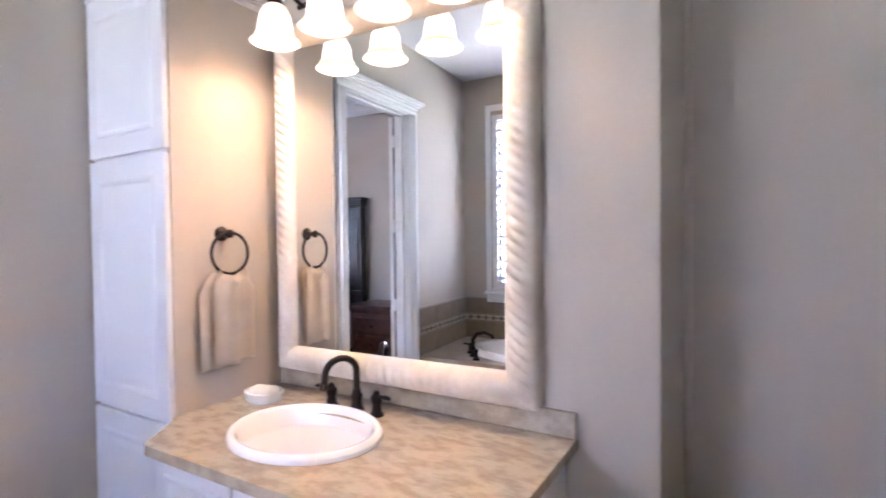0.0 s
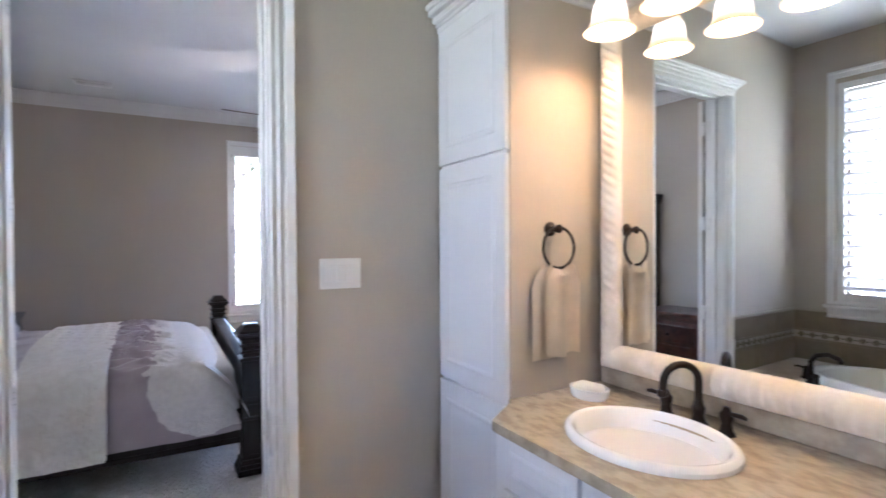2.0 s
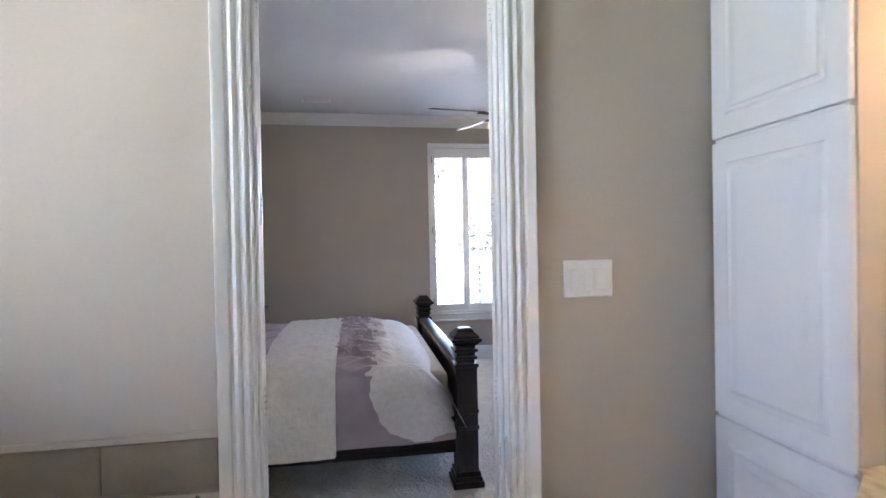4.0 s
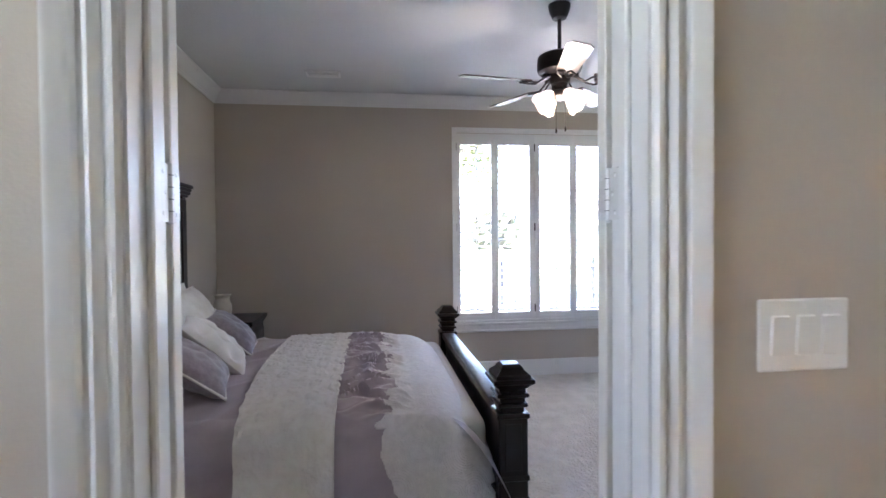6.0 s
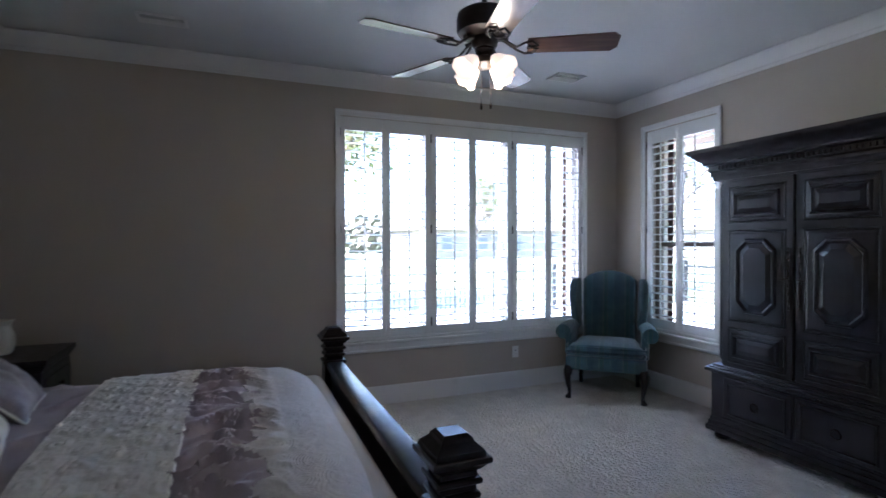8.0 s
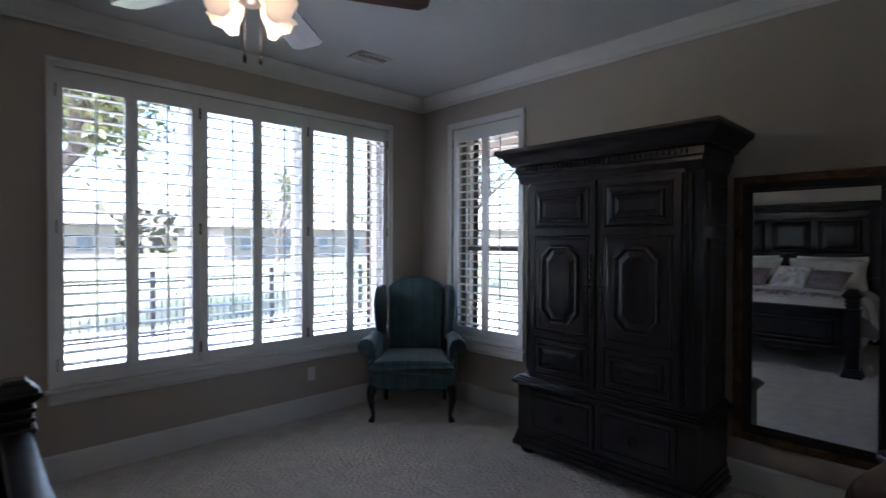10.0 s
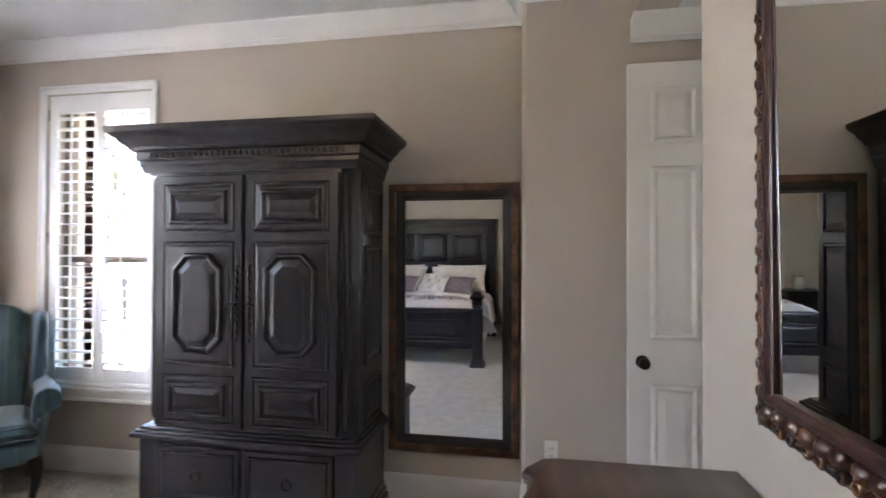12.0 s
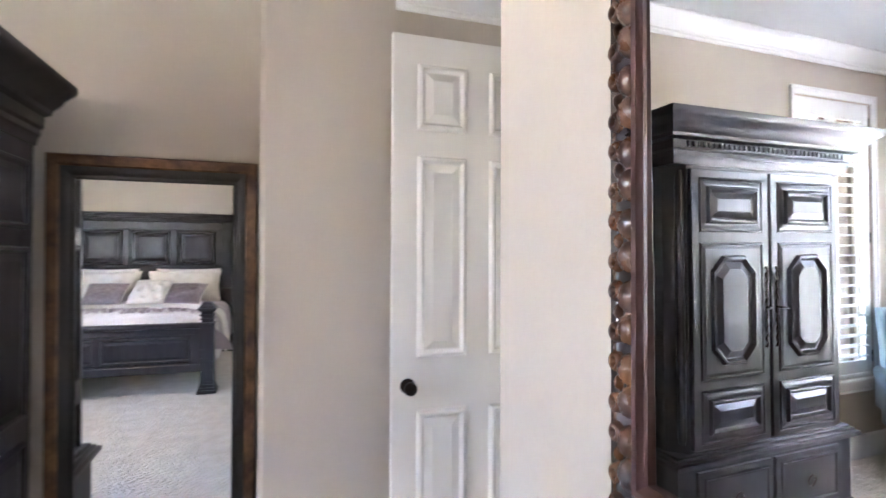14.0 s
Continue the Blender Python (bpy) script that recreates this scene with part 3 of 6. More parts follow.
def cloth(name, s0, s1, y0, y1, ns, ny, off, mat, keep=None, thick=0.0, wrinkle=None, edge=None, skirt=0.0):
    bm = bmesh.new()
    g = []
    for j in range(ny + 1):
        row = []
        for i in range(ns + 1):
            s = s0 + (s1 - s0) * i / ns
            ya = y0 + (edge(s) if edge else 0.0)
            y = ya + (y1 - ya) * j / ny
            o = off + (wrinkle(s, y) if wrinkle else 0)
            row.append(bm.verts.new(bed_point(s, y, o)))
        g.append(row)
    for j in range(ny):
        for i in range(ns):
            s, y = s0 + (s1 - s0) * (i + 0.5) / ns, y0 + (y1 - y0) * (j + 0.5) / ny
            if keep is None or keep(s, y):
                bm.faces.new((g[j][i], g[j][i + 1], g[j + 1][i + 1], g[j + 1][i]))
    loose = [v for v in bm.verts if not v.link_faces]
    bmesh.ops.delete(bm, geom=loose, context='VERTS')
    if skirt:
        # the cut edge turns down on to the cloth below
        bm.normal_update()
        rim = [e for e in bm.edges if e.is_boundary]
        ups = {v: v.normal.copy() * (1 if v.normal.z > -0.2 else -1) for e in rim for v in e.verts}
        low = {v: bm.verts.new(v.co - n * skirt) for v, n in ups.items()}
        for e in rim:
            p, q = e.verts
            bm.faces.new((p, q, low[q], low[p]))
    elif thick:
        bmesh.ops.solidify(bm, geom=bm.faces[:], thickness=-thick)
    return bm


def gather(s, y):
    """Ruched folds on the top between runner and embroidery, and long soft pulls elsewhere."""
    k = max(0.0, 1 - (abs(y - 0.36) / 0.24) ** 2) * max(0, 1 - (abs(s) / 1.02) ** 6)
    n = noise.noise((s * 16 + 1.8 * noise.noise((s * 4, y * 7, 0)), y * 3.4 + s * 1.5, 5.0))
    w = 0.044 * k * (1 - min(1, 2.6 * abs(n))) ** 1.2 + 0.016 * k * abs(noise.noise((s * 11 + y * 8, y * 9, 2.0)))
    c = max(0.0, 1 - abs(y + 0.45) / 0.42)
    pull = 1 - min(1, 3.0 * abs(noise.noise((s * 2.2 + y * 3.5, y * 1.3 - s * 0.8, 8.0))))
    h = c * (0.022 * pull ** 2 + 0.006 * noise.noise((s * 6 + y * 5, y * 4, 3.0)))
    return w + h


SATIN = material("taupe_satin", (0.42, 0.36, 0.39), 0.40, vary=0.07, scale=5, fine=240, bump=0.0006, bump_scale=25, color2=(0.35, 0.295, 0.325), sheen=0.35)
CREAM = material("cream_embroidered_cloth", (0.74, 0.71, 0.69), 0.8, vary=0.08, scale=30, fine=220, bump=0.004, bump_scale=60, color2=(0.67, 0.64, 0.625), sheen=0.2)
KNIT = material("cream_matelasse_throw", (0.80, 0.78, 0.73), 0.85, vary=0.05, scale=25, fine=200, bump=0.007, bump_scale=44, color2=(0.74, 0.71, 0.66), sheen=0.2)
nt_ = CREAM.node_tree
vor = nt_.nodes.new("ShaderNodeTexVoronoi")
vor.inputs["Scale"].default_value = 6.5
tco = nt_.nodes.new("ShaderNodeTexCoord")
nt_.links.new(tco.outputs["Object"], vor.inputs["Vector"])
sn = nt_.nodes.new("ShaderNodeMath")
sn.operation = 'MULTIPLY'
sn.inputs[1].default_value = 95.0
nt_.links.new(vor.outputs["Distance"], sn.inputs[0])
sn2 = nt_.nodes.new("ShaderNodeMath")
sn2.operation = 'SINE'
nt_.links.new(sn.outputs[0], sn2.inputs[0])
bmp = nt_.nodes.new("ShaderNodeBump")
bmp.inputs["Strength"].default_value, bmp.inputs["Distance"].default_value = 0.35, 0.0014
nt_.links.new(sn2.outputs[0], bmp.inputs["Height"])
pb = nt_.nodes["Principled BSDF"]
nt_.links.new(pb.inputs["Normal"].links[0].from_socket, bmp.inputs["Normal"])
nt_.links.new(bmp.outputs[0], pb.inputs["Normal"])
SMAX = HW - 0.10 + 0.13 * math.pi / 2 + 0.29
spread = part("bedspread", cloth("bedspread", -SMAX, SMAX, -0.95, 0.945, 330, 210, 0.0, SATIN, thick=0.008, wrinkle=gather), SATIN, None)
tagged(spread, "taupe satin bedspread with gathered folds and embroidered foot end", "bedspread")


def lobes(s, y):
    """The scalloped patch at the foot: a lobed edge on the top and a large flower shape down each side."""
    a = abs(s)
    top = a < 0.98 and y > 0.475 + 0.13 * noise.noise((s * 5.5, y * 2, 1)) + 0.07 * noise.noise((s * 15, y * 3, 6)) + 0.016 * noise.noise((s * 40, y * 8, 2))
    c = math.hypot(a - 1.06, y - 0.735)
    th = math.atan2(a - 1.06, y - 0.735)
    side = a > 0.80 and c < 0.283 + 0.014 * abs(math.cos(th * 4)) + 0.004 * math.sin(th * 23) and y < 0.955
    return top or side


ns = round(2 * 1.42 / 0.0065)
part("embroidered_panel", cloth("p", -1.42, 1.42, 0.40, 0.94, ns, 92, 0.015, CREAM, keep=lobes, skirt=0.008, wrinkle=lambda s, y: gather(s, y) + 0.003 * abs(noise.noise((s * 22, y * 22, 0)))), CREAM, spread, "cream embroidered scalloped panel")
bm = bmesh.new()
tube(bm, [bed_point(SMAX - 0.045, -0.95 + 1.86 * k / 60, 0.004) for k in range(61)], 0.004, 6)
part("piping", bm, LINEN, spread, "white piping near the hem")


def scrolls(s, y):
    """Raised quilted scrolls in staggered rows, with fine puckers between them."""
    r = math.floor(y / 0.092)
    u, v = (s / 0.15 + 0.5 * (r % 2)) % 1 - 0.5, (y / 0.092) % 1 - 0.5
    d = math.hypot(u * 1.25, v) + 0.10 * noise.noise((s * 17, y * 17, 4))
    return (1.0 if abs(s) < 0.95 else 0.3) * 0.0065 * math.exp(-((d - 0.26) / 0.09) ** 2) + 0.006 * math.exp(-(d / 0.1) ** 2) + 0.005 * abs(noise.noise((s * 34, y * 40, 2)))


runner = part("bed_runner", cloth("r", -SMAX - 0.03, SMAX + 0.03, -0.22, 0.24, 330, 62, 0.022, KNIT, thick=0.014,
                                  wrinkle=scrolls, edge=lambda s: 0.01 + 0.065 * max(0.0, min(1.0, s / 1.1)) ** 1.5), KNIT)
part("hem", tube(bmesh.new(), [bed_point(-SMAX - 0.02 + (2 * SMAX + 0.04) * k / 160, 0.236, 0.028) for k in range(161)], 0.011, 8), KNIT, runner, "rounded stitched edge")
tagged(runner, "cream textured throw folded across the bed", "throw blanket")


def pillow(name, label, w, h, t, mat, m, tuft=False, group="", welt=None):
    """A stuffed cushion, w by h, lying in its local x and y; its corners are drawn out and its face dented where tufted."""
    bm = bmesh.new()
    N = 28
    gs = []
    for sd in (1, -1):
        g = []
        for j in range(N + 1):
            row = []
            for i in range(N + 1):
                u, v = -1 + 2 * i / N, -1 + 2 * j / N
                e = max(0.0, (1 - abs(u) ** 2.6)) ** 0.55 * max(0.0, (1 - abs(v) ** 2.6)) ** 0.55
                z = sd * t / 2 * e * (1 + 0.10 * noise.noise((u * 1.7, v * 1.7, sd * 3 + w * 9)))
                z += sd * 0.012 * e * noise.noise((u * 4, v * 4, 7 + h))
                if tuft:
                    for p, q in ((-0.35, 0.0), (0.35, 0.0), (0, 0.45), (0, -0.45), (-0.7, 0.5), (0.7, 0.5), (-0.7, -0.5), (0.7, -0.5)):
                        z -= sd * 0.055 * math.exp(-((u - p) ** 2 + (v - q) ** 2) / 0.03) * e
                pinch = 1 - 0.07 * (1 - u * u) * abs(v) ** 4
                pinch2 = 1 - 0.07 * (1 - v * v) * abs(u) ** 4
                row.append(bm.verts.new((u * w / 2 * pinch2, v * h / 2 * pinch, z)))
            g.append(row)
        for j in range(N):
            for i in range(N):
                bm.faces.new((g[j][i], g[j][i + 1], g[j + 1][i + 1], g[j + 1][i]))
        gs.append(g)
    edge = [gs[0][0][i].co.copy() for i in range(N)] + [gs[0][j][N].co.copy() for j in range(N)] + [gs[0][N][N - i].co.copy() for i in range(N)] + [gs[0][N - j][0].co.copy() for j in range(N)]
    bmesh.ops.remove_doubles(bm, verts=bm.verts, dist=0.0005)
    ob = part(name, bm, mat)
    tagged(ob, label, "pillow", group)
    if welt is not None:
        part("welt", tube(bmesh.new(), edge + [edge[0]], 0.006, 6), welt, ob)
    if tuft:
        for p, q in ((-0.35, 0.0), (0.35, 0.0), (0, 0.45), (0, -0.45)):
            e = max(0.0, (1 - abs(p) ** 2.6)) ** 0.55 * max(0.0, (1 - abs(q) ** 2.6)) ** 0.55
            part("button", lathe(bmesh.new(), [(0.0, 0.006), (0.008, 0.004), (0.011, 0.0), (0.008, -0.003)], Matrix.Translation((p * w / 2, q * h / 2, -t / 2 * e + 0.050 * e)) @ pose(0, 0, 0, 180), 10), mat, ob)
    ob.matrix_world = m
    return ob


SHAM = material("cream_damask", (0.77, 0.735, 0.68), 0.75, vary=0.06, scale=14, fine=220, bump=0.0025, bump_scale=60, color2=(0.70, 0.66, 0.60), sheen=0.3)
LILAC = material("grey_lilac_brocade", (0.30, 0.25, 0.265), 0.45, vary=0.12, scale=30, fine=180, bump=0.002, bump_scale=90, color2=(0.22, 0.18, 0.195), sheen=0.4)
QUILT = material("ivory_tufted_velvet", (0.80, 0.77, 0.72), 0.75, vary=0.05, scale=10, fine=200, bump=0.0012, bump_scale=120, sheen=0.5)
for x, dz in ((-6.30, 3), (-5.30, -2)):
    pillow("pillow", "plain ivory sleeping pillow standing against the headboard", 0.80, 0.44, 0.13, QUILT, pose(x, -0.965, 0.945, 97, 0, dz), group="bed pillows")
for x, dz in ((-6.30, 2), (-5.33, -3)):
    pillow("pillow_sham", "large cream damask pillow leaning on the headboard", 0.88, 0.46, 0.21, SHAM, pose(x, -0.83, 0.93, 121, 0, dz), group="bed pillows", welt=SHAM)
pillow("tufted_cushion", "square ivory cushion tufted with buttons", 0.46, 0.43, 0.17, QUILT, pose(-5.67, -0.49, 0.885, 137, 0, 15), tuft=True, group="bed cushions")
pillow("accent_cushion", "grey lilac brocade cushion with pale welt", 0.48, 0.37, 0.15, LILAC, pose(-6.17, -0.525, 0.87, 138, 0, 9), group="bed cushions", welt=SHAM)
pillow("accent_cushion", "grey lilac brocade cushion with pale welt", 0.50, 0.40, 0.16, LILAC, pose(-5.28, -0.475, 0.865, 144, 0, 13), group="bed cushions", welt=SHAM)


def nightstand(x0, x1, mat, label):
    y0, y1 = -1.10, -0.62
    ns_ = thing("nightstand", label, "nightstand", "nightstands", pose((x0 + x1) / 2, (y0 + y1) / 2, 0))
    a, b = (x1 - x0) / 2, (y1 - y0) / 2
    bm = bmesh.new()
    box(bm, -a + 0.03, -b + 0.01, 0.08, a - 0.03, b - 0.03, 0.70, 0.004)
    box(bm, -a + 0.015, -b + 0.005, 0.04, a - 0.015, b - 0.012, 0.11, 0.008)
    part("body", bm, mat, ns_)
    bm = bmesh.new()
    for e, z0, z1 in ((0.03, 0.70, 0.715), (0.018, 0.715, 0.732), (0.008, 0.732, 0.748), (0.0, 0.748, 0.782)):
        box(bm, -a + e, -b, z0, a - e, b - e, z1, 0.005)
    part("top", bm, mat, ns_)
    for z0, z1 in ((0.14, 0.30), (0.32, 0.48), (0.50, 0.66)):
        bm = bmesh.new()
        box(bm, -a + 0.055, b - 0.032, z0, a - 0.055, b - 0.018, z1, 0.005)
        d = part("drawer", bm, mat, ns_)
        part("knob", lathe(bmesh.new(), [(0.005, 0), (0.005, 0.012), (0.016, 0.018), (0.014, 0.026), (0, 0.029)], Matrix.Translation((0, b - 0.018, (z0 + z1) / 2)) @ pose(0, 0, 0, -90), 14), BRONZE, d)
    for sx in (-1, 1):
        for sy in (-1, 1):
            part("foot", lathe(bmesh.new(), [(0.03, 0), (0.042, 0.02), (0.034, 0.04)], Matrix.Translation((sx * (a - 0.06), sy * (b - 0.06), 0)), 14), mat, ns_)
    return ns_


nightstand(-7.70, -7.10, ESPRESSO, "dark wooden nightstand beside the bed with three drawers")
nightstand(-4.62, -4.02, REDWOOD, "red-brown wooden nightstand beside the bed near the door")

CERAMIC = material("cream_ceramic", (0.66, 0.60, 0.48), 0.35, vary=0.08, scale=12, fine=60)
vase = part("vase", lathe(bmesh.new(), [(0.055, 0), (0.07, 0.02), (0.082, 0.07), (0.078, 0.12), (0.062, 0.16), (0.06, 0.18), (0.078, 0.21), (0.072, 0.211), (0.054, 0.18), (0.05, 0.10), (0.0, 0.05)], None, 28, cap=False), CERAMIC)
tagged(vase, "cream ceramic vase with flared rim on the nightstand", "vase")
vase.location = (-7.42, -0.95, 0.782)


# ---- bedroom: armoire ----
def armoire():
    ar = thing("armoire", "tall dark wooden armoire with panelled doors and heavy cornice", "armoire", m=pose(-5.61, 3.75, 0))
    w, dp = 0.60, 0.47
    cant = [(-w, 0.075), (-w + 0.075, 0), (w - 0.075, 0), (w, 0.075), (w, dp), (-w, dp)]

    def grown(e):
        return [(-w - e, -e), (w + e, -e), (w + e, dp), (-w - e, dp)]

    bm = bmesh.new()
    prism(bm, cant, 0.52, 1.93)
    sides = []
    for sx in (-1, 1):
        for z0, z1 in ((1.60, 1.86), (0.90, 1.54), (0.58, 0.82)):
            b2 = bmesh.new()
            panel(b2, 0.13, dp - 0.05, z0, z1, 0, -1, 0.016, 0.03)
            b2.transform(Matrix(((0, -sx, 0, sx * w), (1, 0, 0, 0), (0, 0, 1, 0), (0, 0, 0, 1))) if sx > 0 else Matrix(((0, 1, 0, -w), (1, 0, 0, 0), (0, 0, 1, 0), (0, 0, 0, 1))))
            sides.append(b2)
    body = part("body", bm, ESPRESSO, ar)
    for b2 in sides:
        part("side_panel", b2, ESPRESSO, body, angle=9)
    part("drawer_case", prism(bmesh.new(), grown(0.012), 0.166, 0.492), ESPRESSO, ar)
    part("plinth", prism(bmesh.new(), grown(0.042), 0.06, 0.10, 0.006), ESPRESSO, ar)
    part("base_moulding", prism(bmesh.new(), grown(0.03), 0.10, 0.135, 0.006), ESPRESSO, ar)
    part("base_bead", prism(bmesh.new(), grown(0.02), 0.135, 0.166, 0.005), ESPRESSO, ar)
    bm = bmesh.new()
    for e, z0, z1 in ((0.02, 0.492, 0.505), (0.048, 0.505, 0.53), (0.03, 0.53, 0.545), (0.012, 0.545, 0.56)):
        prism(bm, grown(e), z0, z1, 0.005)
    part("waist_moulding", bm, ESPRESSO, ar)
    bm = bmesh.new()
    prof = [(0.008, 1.925), (0.014, 1.955), (0.022, 1.965), (0.022, 1.985), (0.034, 1.995), (0.034, 2.035), (0.058, 2.045), (0.062, 2.06), (0.092, 2.085), (0.10, 2.10), (0.125, 2.118), (0.135, 2.125), (0.142, 2.135), (0.142, 2.157)]
    for (e0, z0), (e1, z1) in zip(prof, prof[1:]):
        lo, hi = [bm.verts.new((*p, z0)) for p in grown(e0)], [bm.verts.new((*p, z1)) for p in grown(e1)]
        for i in range(4):
            bm.faces.new((lo[i], lo[(i + 1) % 4], hi[(i + 1) % 4], hi[i]))
    bm.faces.new([bm.verts.new((*p, 2.157)) for p in grown(0.142)])
    bm.faces.new([bm.verts.new((*p, 1.925)) for p in grown(0.008)])
    for k in range(34):
        x = -w + 0.04 + (2 * w - 0.08) * (k + 0.5) / 34
        box(bm, x - 0.009, -0.046, 2.002, x + 0.009, -0.03, 2.03, 0.003)
    bmesh.ops.remove_doubles(bm, verts=bm.verts, dist=0.0001)
    part("cornice", bm, ESPRESSO, ar)
    for sx in (-1, 1):
        a, b = (0.008, w - 0.083) if sx > 0 else (-w + 0.083, -0.008)
        bm = bmesh.new()
        box(bm, a, -0.022, 0.575, b, 0.004, 1.905, 0.003)
        d = part("door", bm, ESPRESSO, ar)
        for i, z0, z1, y, dpt, rim, nt in ((0.045, 1.605, 1.865, -0.022, 0.007, 0.016, 0), (0.085, 1.645, 1.825, -0.024, 0.02, 0.032, 0), (0.045, 0.90, 1.555, -0.022, 0.007, 0.016, 0),
                                           (0.105, 0.965, 1.495, -0.024, 0.022, 0.036, 0.075), (0.045, 0.60, 0.855, -0.022, 0.007, 0.016, 0), (0.085, 0.64, 0.815, -0.024, 0.02, 0.032, 0)):
            part("raised_panel", panel(bmesh.new(), a + i, b - i, z0, z1, y, -1, dpt, rim, nt), ESPRESSO, d, angle=9)
        bm = bmesh.new()
        xh = a + 0.028 if sx > 0 else b - 0.028
        tube(bm, [(xh + 0.004 * math.cos(math.pi * k / 3), -0.03, 1.03 + 0.0075 * k) for k in range(55)], [0.004 + 0.0025 * abs(math.cos(math.pi * k / 6)) for k in range(55)], 8)
        part("escutcheon", bm, BRONZE, d, "twisted dark metal escutcheon")
        bm = bmesh.new()
        tube(bm, [(xh, -0.024, 1.23), (xh, -0.055, 1.23), (xh + sx * 0.03, -0.06, 1.228), (xh + sx * 0.05, -0.055, 1.222)], [0.006, 0.006, 0.006, 0.004], 8)
        part("handle", bm, BRONZE, d)
        b2 = bmesh.new()
        lathe(b2, [(0.012, 0.60), (0.019, 0.63), (0.019, 1.86), (0.012, 1.90)], Matrix.Translation((sx * (w - 0.052), 0.022, 0)), 14)
        part("corner_column", b2, ESPRESSO, ar)
        a2, b2_ = (0.012, w - 0.1) if sx > 0 else (-w + 0.1, -0.012)
        bm = bmesh.new()
        box(bm, a2, -0.03, 0.19, b2_, -0.008, 0.475, 0.004)
        panel(bm, a2 + 0.03, b2_ - 0.03, 0.215, 0.45, -0.03, -1, 0.008, 0.016)
        dr = part("drawer", bm, ESPRESSO, ar)
        xm_ = (a2 + b2_) / 2
        part("drawer_pull", tube(bmesh.new(), [(xm_ + 0.026 * math.sin(t), -0.042 - 0.004 * math.cos(t), 0.325 + 0.03 * math.cos(t)) for t in [2 * math.pi * k / 20 for k in range(21)]], 0.0045, 8), BRONZE, dr, "dark metal ring pull")
        for y in (0.05, dp - 0.06):
            part("foot", lathe(bmesh.new(), [(0.03, 0.0), (0.055, 0.012), (0.06, 0.03), (0.048, 0.05), (0.036, 0.062)], Matrix.Translation((sx * (w - 0.04), y, 0)), 18), ESPRESSO, ar)
    return ar


armoire()


# ---- bedroom: wall mirrors, dresser ----
GOLD = material("worn_bronze_leaf", (0.16, 0.085, 0.04), 0.42, 0.35, vary=0.3, scale=14, fine=70, color2=(0.06, 0.03, 0.018), bump=0.002, bump_scale=60)
BLACKW = material("black_frame_paint", (0.02, 0.017, 0.016), 0.4, vary=0.2, scale=10, fine=60)


def frame_sweep(x0, x1, z0, z1, prof):
    """A mitred picture frame in local x and z that stands out to -y. prof: (inwards from the outer edge, out)."""
    bm = bmesh.new()
    rings = []
    for cx, cz, dx, dz in ((x0, z0, 1, 1), (x1, z0, -1, 1), (x1, z1, -1, -1), (x0, z1, 1, -1)):
        rings.append([bm.verts.new((cx + dx * i, -o, cz + dz * i)) for i, o in prof])
    for k in range(4):
        s, t = rings[k], rings[(k + 1) % 4]
        for i in range(len(prof) - 1):
            bm.faces.new((s[i], s[i + 1], t[i + 1], t[i]))
    return bm


wm = thing("wall_mirror", "tall wall mirror in a bronze and black wooden frame", "mirror", m=pose(0, YN - 0.003, 0, 0.9))
mx0, mx1, mz0, mz1 = -4.985, -4.207, 0.318, 1.909
part("outer_frame", frame_sweep(mx0, mx1, mz0, mz1, [(0, 0), (0, 0.026), (0.006, 0.034), (0.018, 0.036), (0.03, 0.032), (0.042, 0.034), (0.048, 0.028), (0.05, 0.0)]), GOLD, wm, "bronze leaf outer moulding")
part("inner_frame", frame_sweep(mx0 + 0.048, mx1 - 0.048, mz0 + 0.048, mz1 - 0.048, [(0, 0), (0, 0.028), (0.012, 0.026), (0.034, 0.014), (0.044, 0.016), (0.05, 0.012), (0.052, 0)]), BLACKW, wm)
part("mirror_glass", bx(mx0 + 0.095, -0.008, mz0 + 0.095, mx1 - 0.095, -0.002, mz1 - 0.095), MIRROR, wm, soft=False)

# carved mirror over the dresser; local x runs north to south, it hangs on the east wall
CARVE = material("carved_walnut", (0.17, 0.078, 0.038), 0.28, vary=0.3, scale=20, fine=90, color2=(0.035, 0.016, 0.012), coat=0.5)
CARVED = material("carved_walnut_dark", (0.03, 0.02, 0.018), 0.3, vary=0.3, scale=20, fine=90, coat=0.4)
ROUNDW = material("polished_walnut", (0.065, 0.024, 0.019), 0.36, vary=0.15, scale=8, fine=60, coat=0.25)
ME = Matrix(((0, 1, 0, XE - 0.003), (-1, 0, 0, 0), (0, 0, 1, 0), (0, 0, 0, 1)))
dm = thing("dresser_mirror", "large mirror in a carved walnut scroll frame above the dresser", "mirror", m=ME)
ex0, ex1, ez0, ez1 = -2.535, -1.66, 1.13, 2.30
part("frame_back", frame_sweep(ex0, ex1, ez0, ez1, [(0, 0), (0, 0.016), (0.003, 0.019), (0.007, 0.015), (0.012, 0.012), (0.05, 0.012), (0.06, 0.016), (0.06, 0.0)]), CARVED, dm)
part("inner_moulding", frame_sweep(ex0 + 0.055, ex1 - 0.055, ez0 + 0.055, ez1 - 0.055, [(0, 0), (0, 0.018), (0.004, 0.028), (0.011, 0.034), (0.018, 0.032), (0.023, 0.025), (0.025, 0.024), (0.028, 0.022), (0.028, 0.0)]), ROUNDW, dm)
EC, EZ = (ex0 + ex1) / 2, (ez0 + ez1) / 2
glass = part("mirror_glass", bx(ex0 + 0.07 - EC, -0.002, ez0 + 0.07 - EZ, ex1 - 0.07 - EC, 0.002, ez1 - 0.07 - EZ), MIRROR, dm, soft=False)
